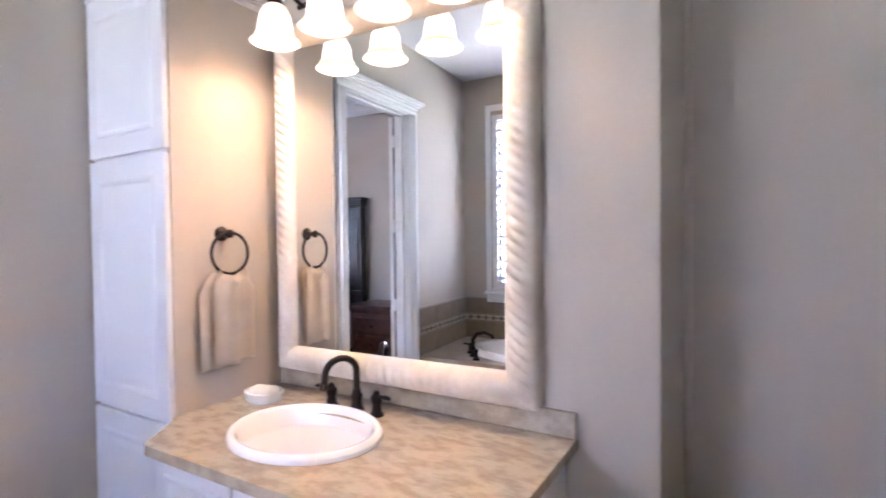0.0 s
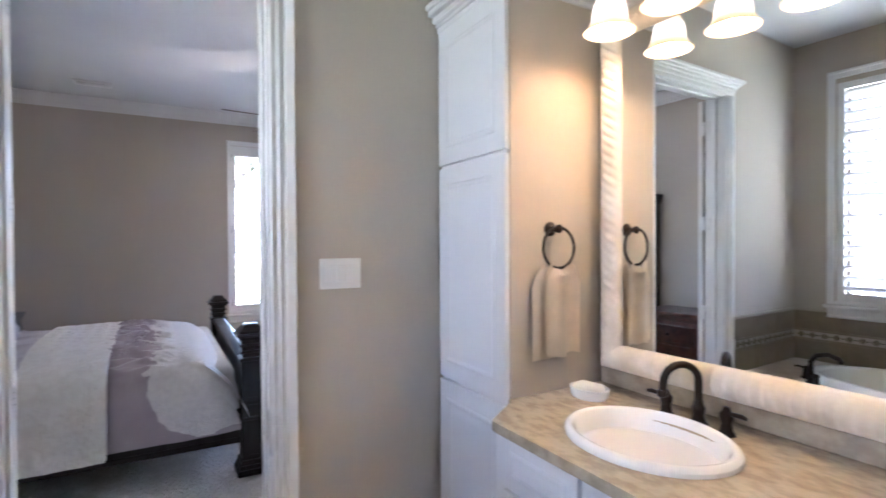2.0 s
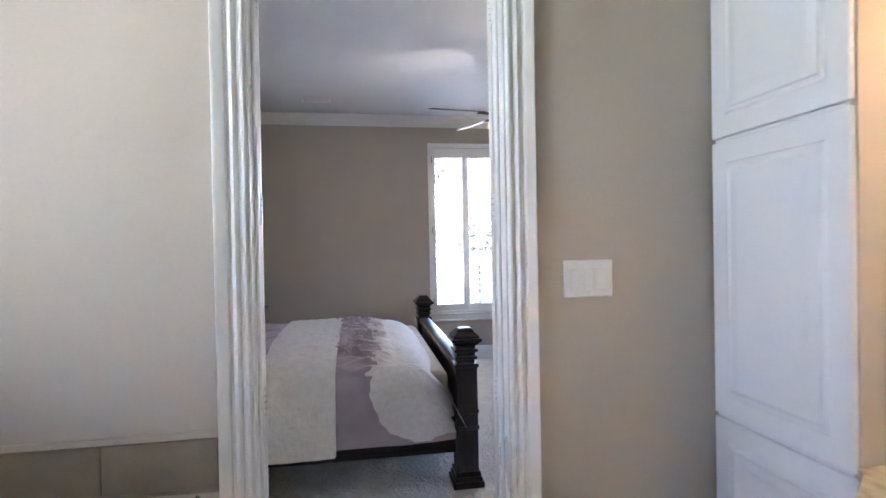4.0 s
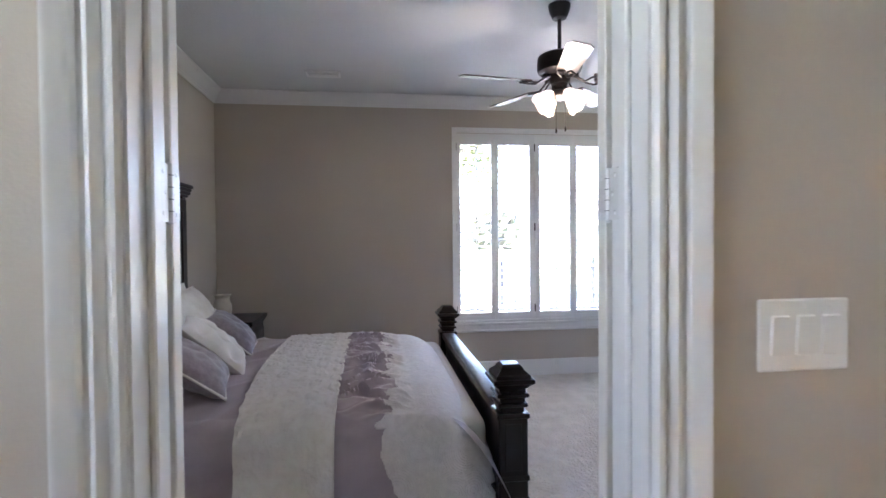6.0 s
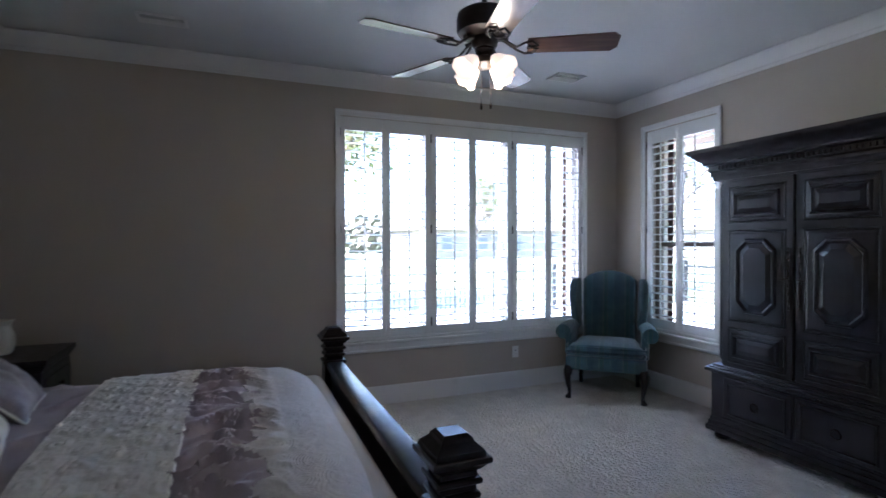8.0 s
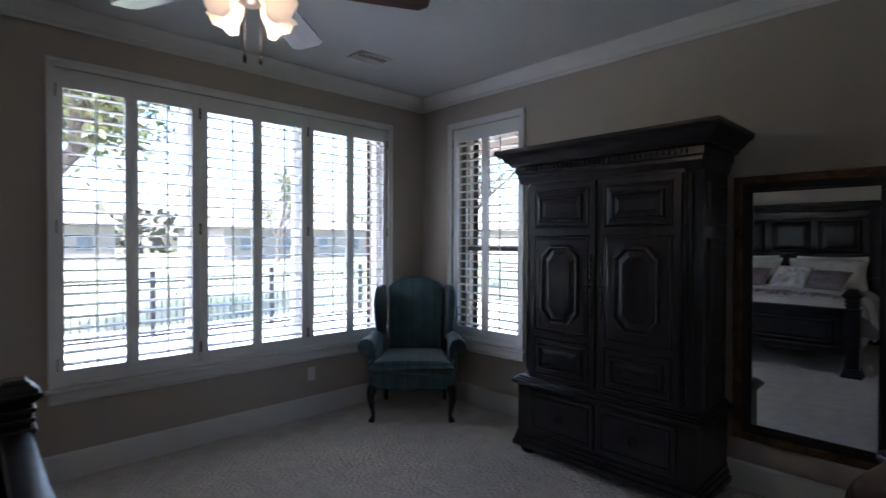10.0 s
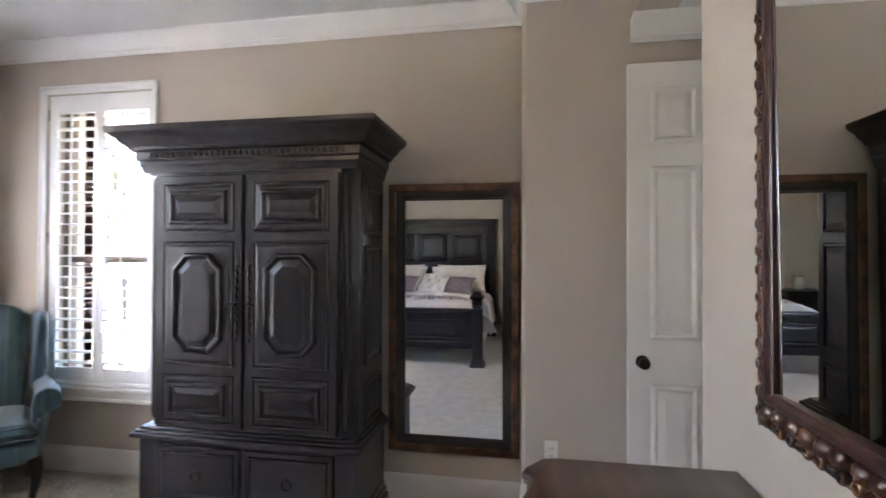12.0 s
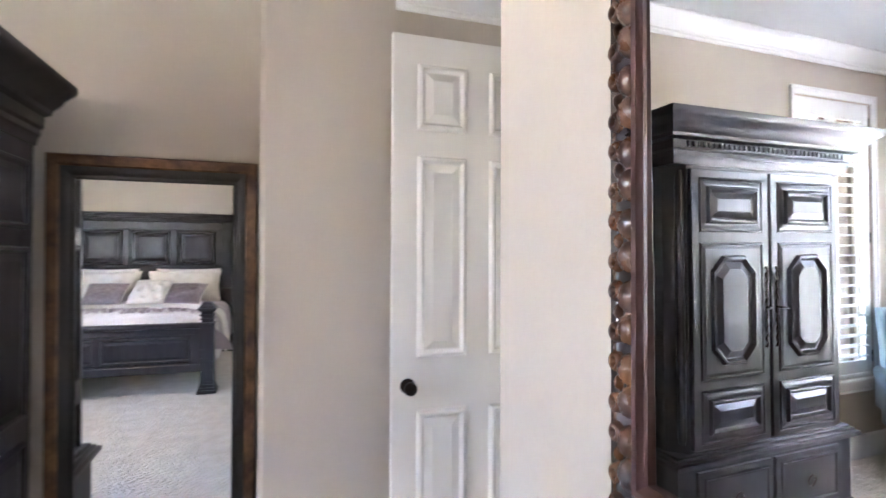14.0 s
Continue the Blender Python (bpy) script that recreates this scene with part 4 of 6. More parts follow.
glass.matrix_basis = pose(EC, -0.008, EZ, 0.4, 0, 1.45)


def carving(x, z):
    """Height of the scroll carving: mirrored pairs of grooved lobes with a pierced curl beside each; pairs repeat every 10 cm along z."""
    v = abs((z + 0.05) % 0.1 - 0.05)
    q = 1 - ((x - 0.0385) / 0.0195) ** 2 - ((v - 0.0225) / 0.0235) ** 2
    h = 0.004 + 0.002 * noise.noise((x * 90, z * 90, 0))
    if q > 0:
        r = math.hypot(x - 0.031, v - 0.030)
        h = max(h, 0.010 + 0.022 * math.sqrt(q) - (0.0032 * math.sin(r * 2 * math.pi / 0.0065) ** 2 if 0.004 < r else 0.003))
    t = 1 - ((math.hypot(x - 0.0125, (v - 0.029) * 0.9) - 0.0085) / 0.005) ** 2
    if t > 0:
        h = max(h, 0.014 + 0.010 * math.sqrt(t))
    e = 1 - ((x - 0.016) / 0.006) ** 2 - (v / 0.012) ** 2
    if e > 0:
        h = max(h, 0.010 + 0.014 * math.sqrt(e))
    e = 1 - ((x - 0.005) / 0.005) ** 2 - ((v - 0.046) / 0.007) ** 2
    return max(h, 0.008 + 0.010 * math.sqrt(e)) if e > 0 else h


for org, turn, length, cut in (((ex0, ez0), 0, ez1 - ez0, 0), ((ex1, ez1), 180, ez1 - ez0, 0), ((ex1, ez0), -90, ex1 - ex0, 0.058), ((ex0, ez1), 90, ex1 - ex0, 0.058)):
    nx, nz = 30, round((length - 2 * cut) / 0.0022)
    vs, fs, hs = [], [], []
    for j in range(nz + 1):
        z = cut + (length - 2 * cut) * j / nz
        for i in range(nx + 1):
            x = 0.001 + 0.056 * i / nx
            h = carving(x, z)
            hs.append(h)
            vs.append((x, -h, z))
    for j in range(nz):
        for i in range(nx):
            k = j * (nx + 1) + i
            fs.append((k, k + 1, k + nx + 2, k + nx + 1))
    me = bpy.data.meshes.new("scroll_carving")
    me.from_pydata(vs, [], fs)
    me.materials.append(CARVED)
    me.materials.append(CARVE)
    # faces below 14.5 mm of relief get the darker colour, higher ones the lighter
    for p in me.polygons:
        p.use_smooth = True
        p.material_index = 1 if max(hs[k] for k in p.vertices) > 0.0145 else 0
    me.transform(Matrix.Translation((org[0], 0, org[1])) @ pose(0, 0, 0, 0, turn, 0))
    me.update()
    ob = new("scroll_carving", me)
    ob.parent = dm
    ob["label"] = "carved walnut scroll strip, darker in its low parts"

dr = thing("dresser", "red-brown wooden chest of drawers with a shaped top", "dresser", m=pose(0, 0, 0))
DX, DY0, DY1 = XE - 0.006, 1.97, 2.70


def dresser_plan(e):
    """Plan of the dresser top: serpentine front with clipped corners."""
    pts = [(DX, DY1 + e), (-4.07, DY1 + e), (-4.105 - e * 0.4, DY1 - 0.012 + e * 0.7), (-4.15 - e * 0.7, DY1 - 0.075 + e * 0.4), (-4.155 - e, DY1 - 0.10)]
    n = 24
    for k in range(n + 1):
        y = DY1 - 0.12 - (DY1 - DY0 - 0.24) * k / n
        u = (y - (DY0 + DY1) / 2) / ((DY1 - DY0) / 2)
        pts.append((-4.155 - e - 0.02 * math.cos(u * math.pi * 1.5), y))
    pts += [(-4.155 - e, DY0 + 0.10), (-4.15 - e * 0.7, DY0 + 0.075 - e * 0.4), (-4.105 - e * 0.4, DY0 + 0.012 - e * 0.7), (-4.07, DY0 - e), (DX, DY0 - e)]
    return pts


bm = bmesh.new()
rings = [[bm.verts.new((*p, z)) for p in dresser_plan(e)] for e, z in ((-0.012, 0.915), (-0.012, 0.926), (-0.005, 0.929), (-0.004, 0.937), (0.0, 0.940), (0.0, 0.952), (-0.003, 0.956), (-0.012, 0.961))]
for lo, hi in zip(rings, rings[1:]):
    for k in range(len(lo)):
        bm.faces.new((lo[k], lo[(k + 1) % len(lo)], hi[(k + 1) % len(lo)], hi[k]))
bm.faces.new(rings[0][::-1]), bm.faces.new(rings[-1])
part("top", bm, REDWOOD, dr)
bm = bmesh.new()
for k in range(26):
    y = DY0 + 0.1 + (DY1 - DY0 - 0.2) * (k + 0.5) / 26
    u = (y - (DY0 + DY1) / 2) / ((DY1 - DY0) / 2)
    bmesh.ops.create_icosphere(bm, subdivisions=1, radius=0.011, matrix=Matrix.Translation((-4.153 - 0.02 * math.cos(u * math.pi * 1.5), y, 0.933)))
part("gadroon_edge", bm, REDWOOD, dr, "carved beaded edge")
bm = bmesh.new()
levels = [(0.915, -0.03), (0.88, -0.045), (0.84, -0.035), (0.76, -0.008), (0.68, 0.0), (0.55, -0.012), (0.40, -0.03), (0.25, -0.035), (0.14, -0.02), (0.10, -0.015)]
rings = [[bm.verts.new((*p, z)) for p in dresser_plan(e)] for z, e in levels]
for s, t in zip(rings, rings[1:]):
    for k in range(len(s)):
        bm.faces.new((s[k], s[(k + 1) % len(s)], t[(k + 1) % len(s)], t[k]))
bm.faces.new(rings[-1])
part("body", bm, REDWOOD, dr)
for k in range(1):
    ya, yb = DY0 + 0.13, DY1 - 0.13
    for z0, z1 in ((0.62, 0.80), (0.40, 0.59), (0.18, 0.37)):
        part("drawer", bx(-4.178, ya, z0, -4.13, yb, z1, bev=0.006), REDWOOD, dr)
for x in (-4.09, -3.70):
    for y in (DY0 + 0.08, DY1 - 0.08):
        part("foot", lathe(bmesh.new(), [(0.03, 0), (0.045, 0.03), (0.035, 0.07), (0.05, 0.11)], Matrix.Translation((x, y, 0)), 14), REDWOOD, dr)


# ---- doors ----
def six_panel_door(nm, label, w, h, m, rows, cols=2, knob=True):
    d = thing(nm, label, "door", m=m)
    bm = bmesh.new()
    t = 0.035
    box(bm, 0, 0, 0.008, w, t, h, 0.002)
    st = 0.105 if cols == 2 else 0.09
    pw = (w - st * (cols + 1)) / cols
    for c in range(cols):
        a = st + c * (pw + st)
        for z0, z1 in rows:
            panel(bm, a, a + pw, z0, z1, 0.0, -1, 0.017, 0.036)
            panel(bm, a, a + pw, z0, z1, t, 1, 0.017, 0.036)
    part("leaf", bm, DOORW, d, angle=9)
    if knob:
        for sy, y in ((-1, 0), (1, t)):
            part("knob", lathe(bmesh.new(), [(0.032, 0), (0.032, 0.006), (0.014, 0.012), (0.012, 0.03), (0.022, 0.038), (0.029, 0.05), (0.027, 0.062), (0.014, 0.069), (0, 0.07)], Matrix.Translation((0.067, y, 0.966)) @ pose(0, 0, 0, 90 * (1 if sy < 0 else -1)), 20), BRONZE, d, "dark bronze knob")
        part("latch", bx(-0.0015, t / 2 - 0.012, 0.93, 0.0, t / 2 + 0.012, 1.0), STEEL, d, soft=False)
    return d


six_panel_door("door_1", "white six-panel entry door standing open against the wall", 0.76, 2.443, pose(-3.668, 3.962, 0), [(0.24, 0.86), (1.08, 1.93), (2.04, 2.32)])
# the two narrow leaves of the bath door, folded back against the bedroom wall
LW = 0.372
six_panel_door("door_2", "narrow white double-door leaf folded back on the wall", LW, DH, Matrix(((0, -1, 0, XD - 0.030), (1, 0, 0, D1), (0, 0, 1, 0), (0, 0, 0, 1))), [(0.24, 0.86), (1.08, 1.93), (2.04, 2.30)], 1, False)
six_panel_door("door_3", "narrow white double-door leaf folded back on the wall", LW, DH, Matrix(((0, -1, 0, XD - 0.030), (-1, 0, 0, D0), (0, 0, 1, 0), (0, 0, 0, 1))), [(0.24, 0.86), (1.08, 1.93), (2.04, 2.30)], 1, False)


def butt_hinge(y, sy, z):
    hg = thing("door_hinge", "satin metal butt hinge on the door jamb", "hinge", "door hinges", pose(XD - 0.017, y, z))
    part("knuckle", lathe(bmesh.new(), [(0.003, -0.052), (0.0065, -0.049), (0.0065, 0.049), (0.003, 0.052)], None, 12), HINGEM, hg)
    for k in range(4):
        part("joint", lathe(bmesh.new(), [(0.0069, -0.0006), (0.0069, 0.0006)], Matrix.Translation((0, 0, -0.03 + 0.02 * k)), 12), DARKHOLE, hg, soft=False)
    for dx in (1, -1):
        # the outer corners of each plate are round
        pl = [(0, -0.048)] + [(0.028 + 0.009 * math.cos(t), q * 0.039 + 0.009 * math.sin(t)) for q, a0 in ((-1, -90), (1, 0)) for t in [radians(a0 + 22.5 * k) for k in range(5)]] + [(0, 0.048)]
        bm = prism(bmesh.new(), pl, -0.0012, 0.0012)
        bm.transform(Matrix(((dx, 0, 0, 0), (0, 0, 1, 0), (0, 1, 0, 0), (0, 0, 0, 1))))
        leaf = part("plate", bm, HINGEM, hg)
        leaf.location = (dx * 0.005, 0, 0)
        for z_, x_ in ((-0.034, 0.022), (0, 0.012), (0.034, 0.022)):
            part("screw", lathe(bmesh.new(), [(0.0045, 0), (0.003, 0.001), (0, 0.0012)], Matrix.Translation((dx * x_, -sy * 0.0012, z_)) @ pose(0, 0, 0, 90 * sy), 10), STEEL, leaf)


for y, sy in ((D1 - 0.001, 1), (D0 + 0.001, -1)):
    for z in (0.25, 0.92, 1.55, 2.22):
        butt_hinge(y, sy, z)


# ---- bedroom: wing chair ----
def striped_cloth():
    mat = material("teal_striped_upholstery", (0.060, 0.112, 0.130), 0.75, vary=0.12, scale=12, fine=260, color2=(0.045, 0.085, 0.105), bump=0.0012, bump_scale=260, sheen=0.3)
    nt = mat.node_tree
    nd, ln = nt.nodes, nt.links
    tc, sep = nd.new("ShaderNodeTexCoord"), nd.new("ShaderNodeSeparateXYZ")
    ln.new(tc.outputs["Object"], sep.inputs[0])
    sc = nd.new("ShaderNodeMath")
    sc.operation = 'MULTIPLY_ADD'
    sc.inputs[1].default_value, sc.inputs[2].default_value = 1 / 0.21, 0.5 + 8
    ln.new(sep.outputs[0], sc.inputs[0])
    fr = nd.new("ShaderNodeMath")
    fr.operation = 'FRACT'
    ln.new(sc.outputs[0], fr.inputs[0])
    ramp = nd.new("ShaderNodeValToRGB")
    ramp.color_ramp.interpolation = 'CONSTANT'
    els = ramp.color_ramp.elements
    els[0].position, els[0].color = 0.0, (1, 1, 1, 1)
    els[1].position, els[1].color = 0.22, (1.7, 1.35, 1.1, 1)
    for p, c in ((0.27, (0.75, 0.95, 0.85)), (0.42, (1.5, 1.1, 0.85)), (0.445, (0.95, 1.12, 1.15)), (0.70, (1.35, 1.3, 1.2)), (0.74, (0.8, 0.9, 0.95))):
        e = els.new(p)
        e.color = (*c, 1)
    ln.new(fr.outputs[0], ramp.inputs[0])
    b = nd["Principled BSDF"]
    src = b.inputs["Base Color"].links[0].from_socket
    mx = nd.new("ShaderNodeMix")
    mx.data_type, mx.blend_type = 'RGBA', 'MULTIPLY'
    mx.inputs["Factor"].default_value = 1.0
    ln.new(src, mx.inputs["A"]), ln.new(ramp.outputs[0], mx.inputs["B"])
    ln.new(mx.outputs["Result"], b.inputs["Base Color"])
    return mat


TEAL = striped_cloth()


def puffed(bm, outline, y0, y1, puff=0.02, m=None):
    """A padded slab: an (x, z) outline between y0 and y1 with rounded rims."""
    m = m or Matrix()
    cx = sum(p[0] for p in outline) / len(outline)
    cz = sum(p[1] for p in outline) / len(outline)
    rings = []
    for f, y in ((0.80, y0 - puff), (0.93, y0 - puff * 0.6), (1.0, y0 + puff * 0.4), (1.0, y1 - puff * 0.4), (0.93, y1 + puff * 0.4), (0.80, y1 + puff * 0.7)):
        rings.append([bm.verts.new(m @ Vector((cx + (x - cx) * f, y, cz + (z - cz) * f))) for x, z in outline])
    n = len(outline)
    for s, t in zip(rings, rings[1:]):
        for k in range(n):
            bm.faces.new((s[k], s[(k + 1) % n], t[(k + 1) % n], t[k]))
    bm.faces.new(rings[0]), bm.faces.new(rings[-1])
    return bm


def wing_chair():
    ch = thing("wing_chair", "wingback armchair in teal striped fabric with cabriole legs", "armchair", m=pose(-7.19, 3.55, 0, 0, 0, 46.4))
    # local: front edge at y = 0, back towards +y
    bm = bmesh.new()
    box(bm, -0.36, 0.0, 0.27, 0.36, 0.58, 0.40, 0.025, 3)
    part("seat_base", bm, TEAL, ch)
    bm = bmesh.new()
    N = 16
    g = {}
    for sd in (0, 1):
        for j in range(N + 1):
            for i in range(N + 1):
                u, v = -1 + 2 * i / N, -1 + 2 * j / N
                e = (max(0, 1 - u ** 8) * max(0, 1 - v ** 8)) ** 0.4
                x = u * (0.335 - 0.05 * (v + 1) / 2)
                if v < -0.55 :
                    x *= 1.06
                z = 0.46 + (0.055 if sd else -0.055) * e + (0.02 * (1 - u * u) * (1 - v * v) if sd else 0)
                g[sd, i, j] = bm.verts.new((x, 0.275 + v * 0.29, z))
        for j in range(N):
            for i in range(N):
                bm.faces.new((g[sd, i, j], g[sd, i + 1, j], g[sd, i + 1, j + 1], g[sd, i, j + 1]))
    bmesh.ops.remove_doubles(bm, verts=bm.verts, dist=0.0008)
    cu = part("seat_cushion", bm, TEAL, ch)
    for z in (0.425, 0.497):
        part("welt", tube(bmesh.new(), [(-0.345, 0.30, z), (-0.352, 0.05, z), (-0.335, -0.012, z), (0, -0.022, z), (0.335, -0.012, z), (0.352, 0.05, z), (0.345, 0.30, z)], 0.006, 6), TEAL, cu)
    # back with an arched top
    out = [(-0.25, 0.42)]
    for k in range(13):
        u = -1 + 2 * k / 12
        out.append((u * 0.262, 1.10 + 0.085 * math.cos(u * math.pi / 2) ** 0.9 - 0.02 * (abs(u) > 0.95)))
    out.append((0.25, 0.42))
    bm = bmesh.new()
    puffed(bm, out, -0.05, 0.055, 0.03, Matrix.Translation((0, 0.60, 0.0)) @ pose(0, 0, 0.42, -9) @ Matrix.Translation((0, 0, -0.42)))
    part("backrest", bm, TEAL, ch)
    for sx in (-1, 1):
        # wing: curved ear in the y-z plane
        prof = [(0.60, 0.60), (0.50, 0.62), (0.42, 0.70), (0.375, 0.82), (0.36, 0.93), (0.40, 1.03), (0.48, 1.085), (0.60, 1.10), (0.70, 1.09), (0.66, 0.80)]
        b2 = bmesh.new()
        puffed(b2, prof, -0.024, 0.024, 0.014)
        b2.transform(Matrix.Translation((sx * 0.272, 0.63, 0)) @ pose(0, 0, 0, 0, sx * 3, sx * 6) @ Matrix.Translation((0, -0.61, 0)) @ Matrix(((0, sx, 0, 0), (1, 0, 0, 0), (0, 0, 1, 0), (0, 0, 0, 1))))
        part("wing", b2, TEAL, ch)
        # rolled arm
        b2 = bmesh.new()
        pts = [(sx * 0.325, 0.66, 0.62), (sx * 0.36, 0.45, 0.625), (sx * 0.382, 0.25, 0.622), (sx * 0.39, 0.12, 0.618), (sx * 0.39, 0.075, 0.615)]
        tube(b2, pts, [0.055, 0.06, 0.066, 0.07, 0.064], 16)
        box(b2, sx * 0.345 - 0.035, 0.13, 0.38, sx * 0.345 + 0.035, 0.64, 0.61, 0.02, 2)
        part("arm", b2, TEAL, ch)
        part("arm_welt", tube(bmesh.new(), [(sx * 0.39 + 0.066 * math.cos(t), 0.076, 0.615 + 0.066 * math.sin(t)) for t in [2 * math.pi * k / 20 for k in range(21)]], 0.005, 6), TEAL, ch)
        # cabriole front leg and raked back leg
        b2 = bmesh.new()
        d = Vector((sx * 0.7, -0.7, 0))
        pts, rs = [], []
        for o, z, r in ((0.0, 0.30, 0.042), (0.018, 0.25, 0.040), (0.024, 0.20, 0.032), (0.014, 0.14, 0.024), (0.0, 0.08, 0.018), (-0.002, 0.045, 0.016), (0.008, 0.02, 0.022), (0.014, 0.008, 0.030), (0.014, 0.0, 0.028)):
            pts.append(Vector((sx * 0.325, 0.035, z)) + d * o)
            rs.append(r)
        tube(b2, pts, rs, 12)
        part("front_leg", b2, ESPRESSO, ch, "dark cabriole leg")
        b2 = bmesh.new()
        tube(b2, [(sx * 0.27, 0.55, 0.30), (sx * 0.275, 0.58, 0.15), (sx * 0.28, 0.63, 0.0)], [0.024, 0.02, 0.019], 8)
        part("back_leg", b2, ESPRESSO, ch)
    return ch


wing_chair()

# ---- bedroom: ceiling fan, vents, outlets ----
BLADE = material("fan_blade_veneer", (0.13, 0.075, 0.055), 0.3, vary=0.2, scale=3, fine=40, streak=(1, 8, 8), color2=(0.07, 0.04, 0.03), coat=0.5)
SHADE = plain("lit_frosted_glass", (1.0, 0.78, 0.56), 0.5, emit=FAN_GLOW)
fan = thing("ceiling_fan", "dark bronze ceiling fan with five blades and lit frosted shades", "ceiling fan", m=pose(-5.78, 1.60, 0))
part("canopy", lathe(bmesh.new(), [(0.02, 2.862), (0.045, 2.87), (0.058, 2.90), (0.068, 2.93), (0.07, ZC)], None, 24), BLACKM, fan)
part("downrod", lathe(bmesh.new(), [(0.0125, 2.63), (0.0125, 2.88)], None, 14), BLACKM, fan)
part("motor_housing", lathe(bmesh.new(), [(0.03, 2.66), (0.05, 2.65), (0.115, 2.64), (0.138, 2.625), (0.142, 2.60), (0.142, 2.545), (0.135, 2.53), (0.10, 2.515), (0.07, 2.505), (0.065, 2.47), (0.055, 2.455)], None, 32), BLACKM, fan)
part("light_fitter", lathe(bmesh.new(), [(0.05, 2.46), (0.052, 2.445), (0.036, 2.43), (0.036, 2.415), (0.058, 2.405), (0.058, 2.375), (0.03, 2.355), (0.0, 2.35)], None, 24), BLACKM, fan)
for k in range(5):
    a = -11 + 72 * k
    m = pose(0, 0, 2.462, 0, 0, a)
    bm = bmesh.new()
    for t0, t1 in ((0, 1),):
        pts = []
        for i in range(15):
            u = i / 14
            x = 0.215 + 0.445 * u
            h = 0.058 + 0.016 * u
            if u > 0.93:
                h -= 0.028 * (u - 0.93) / 0.07
            pts.append((x, h))
        poly = [(x, h) for x, h in pts] + [(x, -h) for x, h in reversed(pts)]
        prism(bm, poly, -0.003, 0.003)
    bm.transform(pose(0, 0, 0, -13, 0, 0))
    b = part("blade", bm, BLADE, fan, soft=False)
    b.matrix_basis = m
    bm = bmesh.new()
    for s in (-1, 1):
        tube(bm, [(0.06, 0.010 * s, 0.045), (0.10, 0.012 * s, 0.03), (0.16, 0.018 * s, -0.012), (0.20, 0.045 * s, -0.012 - 0.009 * s), (0.24, 0.048 * s, -0.009 - 0.010 * s), (0.265, 0.02 * s, -0.009), (0.235, 0.006 * s, -0.009), (0.215, 0.018 * s, -0.008)], 0.006, 8)
    box(bm, 0.05, -0.016, 0.03, 0.12, 0.016, 0.046, 0.003)
    b = part("blade_iron", bm, BLACKM, fan)
    b.matrix_basis = m
for k in range(4):
    a = 18 + 90 * k
    m = pose(0, 0, 2.405, 0, 0, a) @ pose(0.05, 0, 0, 0, 130, 0)
    bm = bmesh.new()
    tube(bm, [(-0.02, 0, -0.02), (0, 0, 0.0), (0, 0, 0.03)], 0.012, 10)
    b = part("lamp_arm", bm, BLACKM, fan)
    b.matrix_basis = m
    bm = bmesh.new()
    prof = [(0.022, 0.02), (0.030, 0.03), (0.044, 0.055), (0.052, 0.085), (0.056, 0.11), (0.066, 0.135), (0.074, 0.146), (0.071, 0.146), (0.062, 0.134), (0.052, 0.11), (0.047, 0.085), (0.038, 0.055), (0.02, 0.032)]
    lathe(bm, [(r * 0.86, z * 0.88) for r, z in prof], None, 24, cap=False)
    for v in bm.verts:
        if v.co.z > 0.105:
            v.co.z += 0.006 * math.cos(6 * math.atan2(v.co.y, v.co.x))
    b = part("shade", bm, SHADE, fan, "lit frosted glass tulip shade")
    b.matrix_basis = m
for dx, dy, z in ((0.03, -0.035, 2.135), (-0.02, 0.045, 2.16)):
    bm = bmesh.new()
    tube(bm, [(dx, dy, 2.34), (dx, dy, z + 0.03)], 0.0015, 6)
    lathe(bm, [(0.002, 0.035), (0.006, 0.02), (0.0065, 0.008), (0.003, 0)], Matrix.Translation((dx, dy, z)), 10)
    part("pull_chain", bm, BRONZE, fan)
bulb = new("fan_bulbs", bpy.data.lights.new("fan_bulbs", 'POINT'))
bulb.data.energy, bulb.data.color, bulb.data.shadow_soft_size = FAN_W, (1.0, 0.78, 0.52), 0.03
bulb.location = (-5.78, 1.60, 2.26)


def ceiling_vent(x, y, w, d, turn):
    v = thing("ceiling_vent", "white metal ceiling air vent with slats", "air vent", "ceiling vents", pose(x, y, ZC, 0, 0, turn))
    part("backing", bx(-w / 2 + 0.01, -d / 2 + 0.01, -0.003, w / 2 - 0.01, d / 2 - 0.01, -0.001), DARKHOLE, v, soft=False)
    bm = bmesh.new()
    for a in (-1, 1):
        box(bm, -w / 2, a * d / 2 - (0.022 if a > 0 else 0), -0.012, w / 2, a * d / 2 + (0.022 if a < 0 else 0), 0, 0.003)
        box(bm, a * w / 2 - (0.022 if a > 0 else 0), -d / 2 + 0.022, -0.012, a * w / 2 + (0.022 if a < 0 else 0), d / 2 - 0.022, 0, 0.003)
    part("frame", bm, WHITE, v)
    n = int((d - 0.05) / 0.014)
    for k in range(n):
        s = part("slat", bx(-w / 2 + 0.022, -0.006, -0.0008, w / 2 - 0.022, 0.006, 0.0008), WHITE, v, soft=False)
        s.matrix_basis = pose(0, -d / 2 + 0.03 + k * (d - 0.06) / (n - 1), -0.008, 35 if k < n / 2 else -35)


ceiling_vent(-7.28, -0.02, 0.30, 0.16, 90)
ceiling_vent(-7.27, 3.18, 0.30, 0.20, 90)


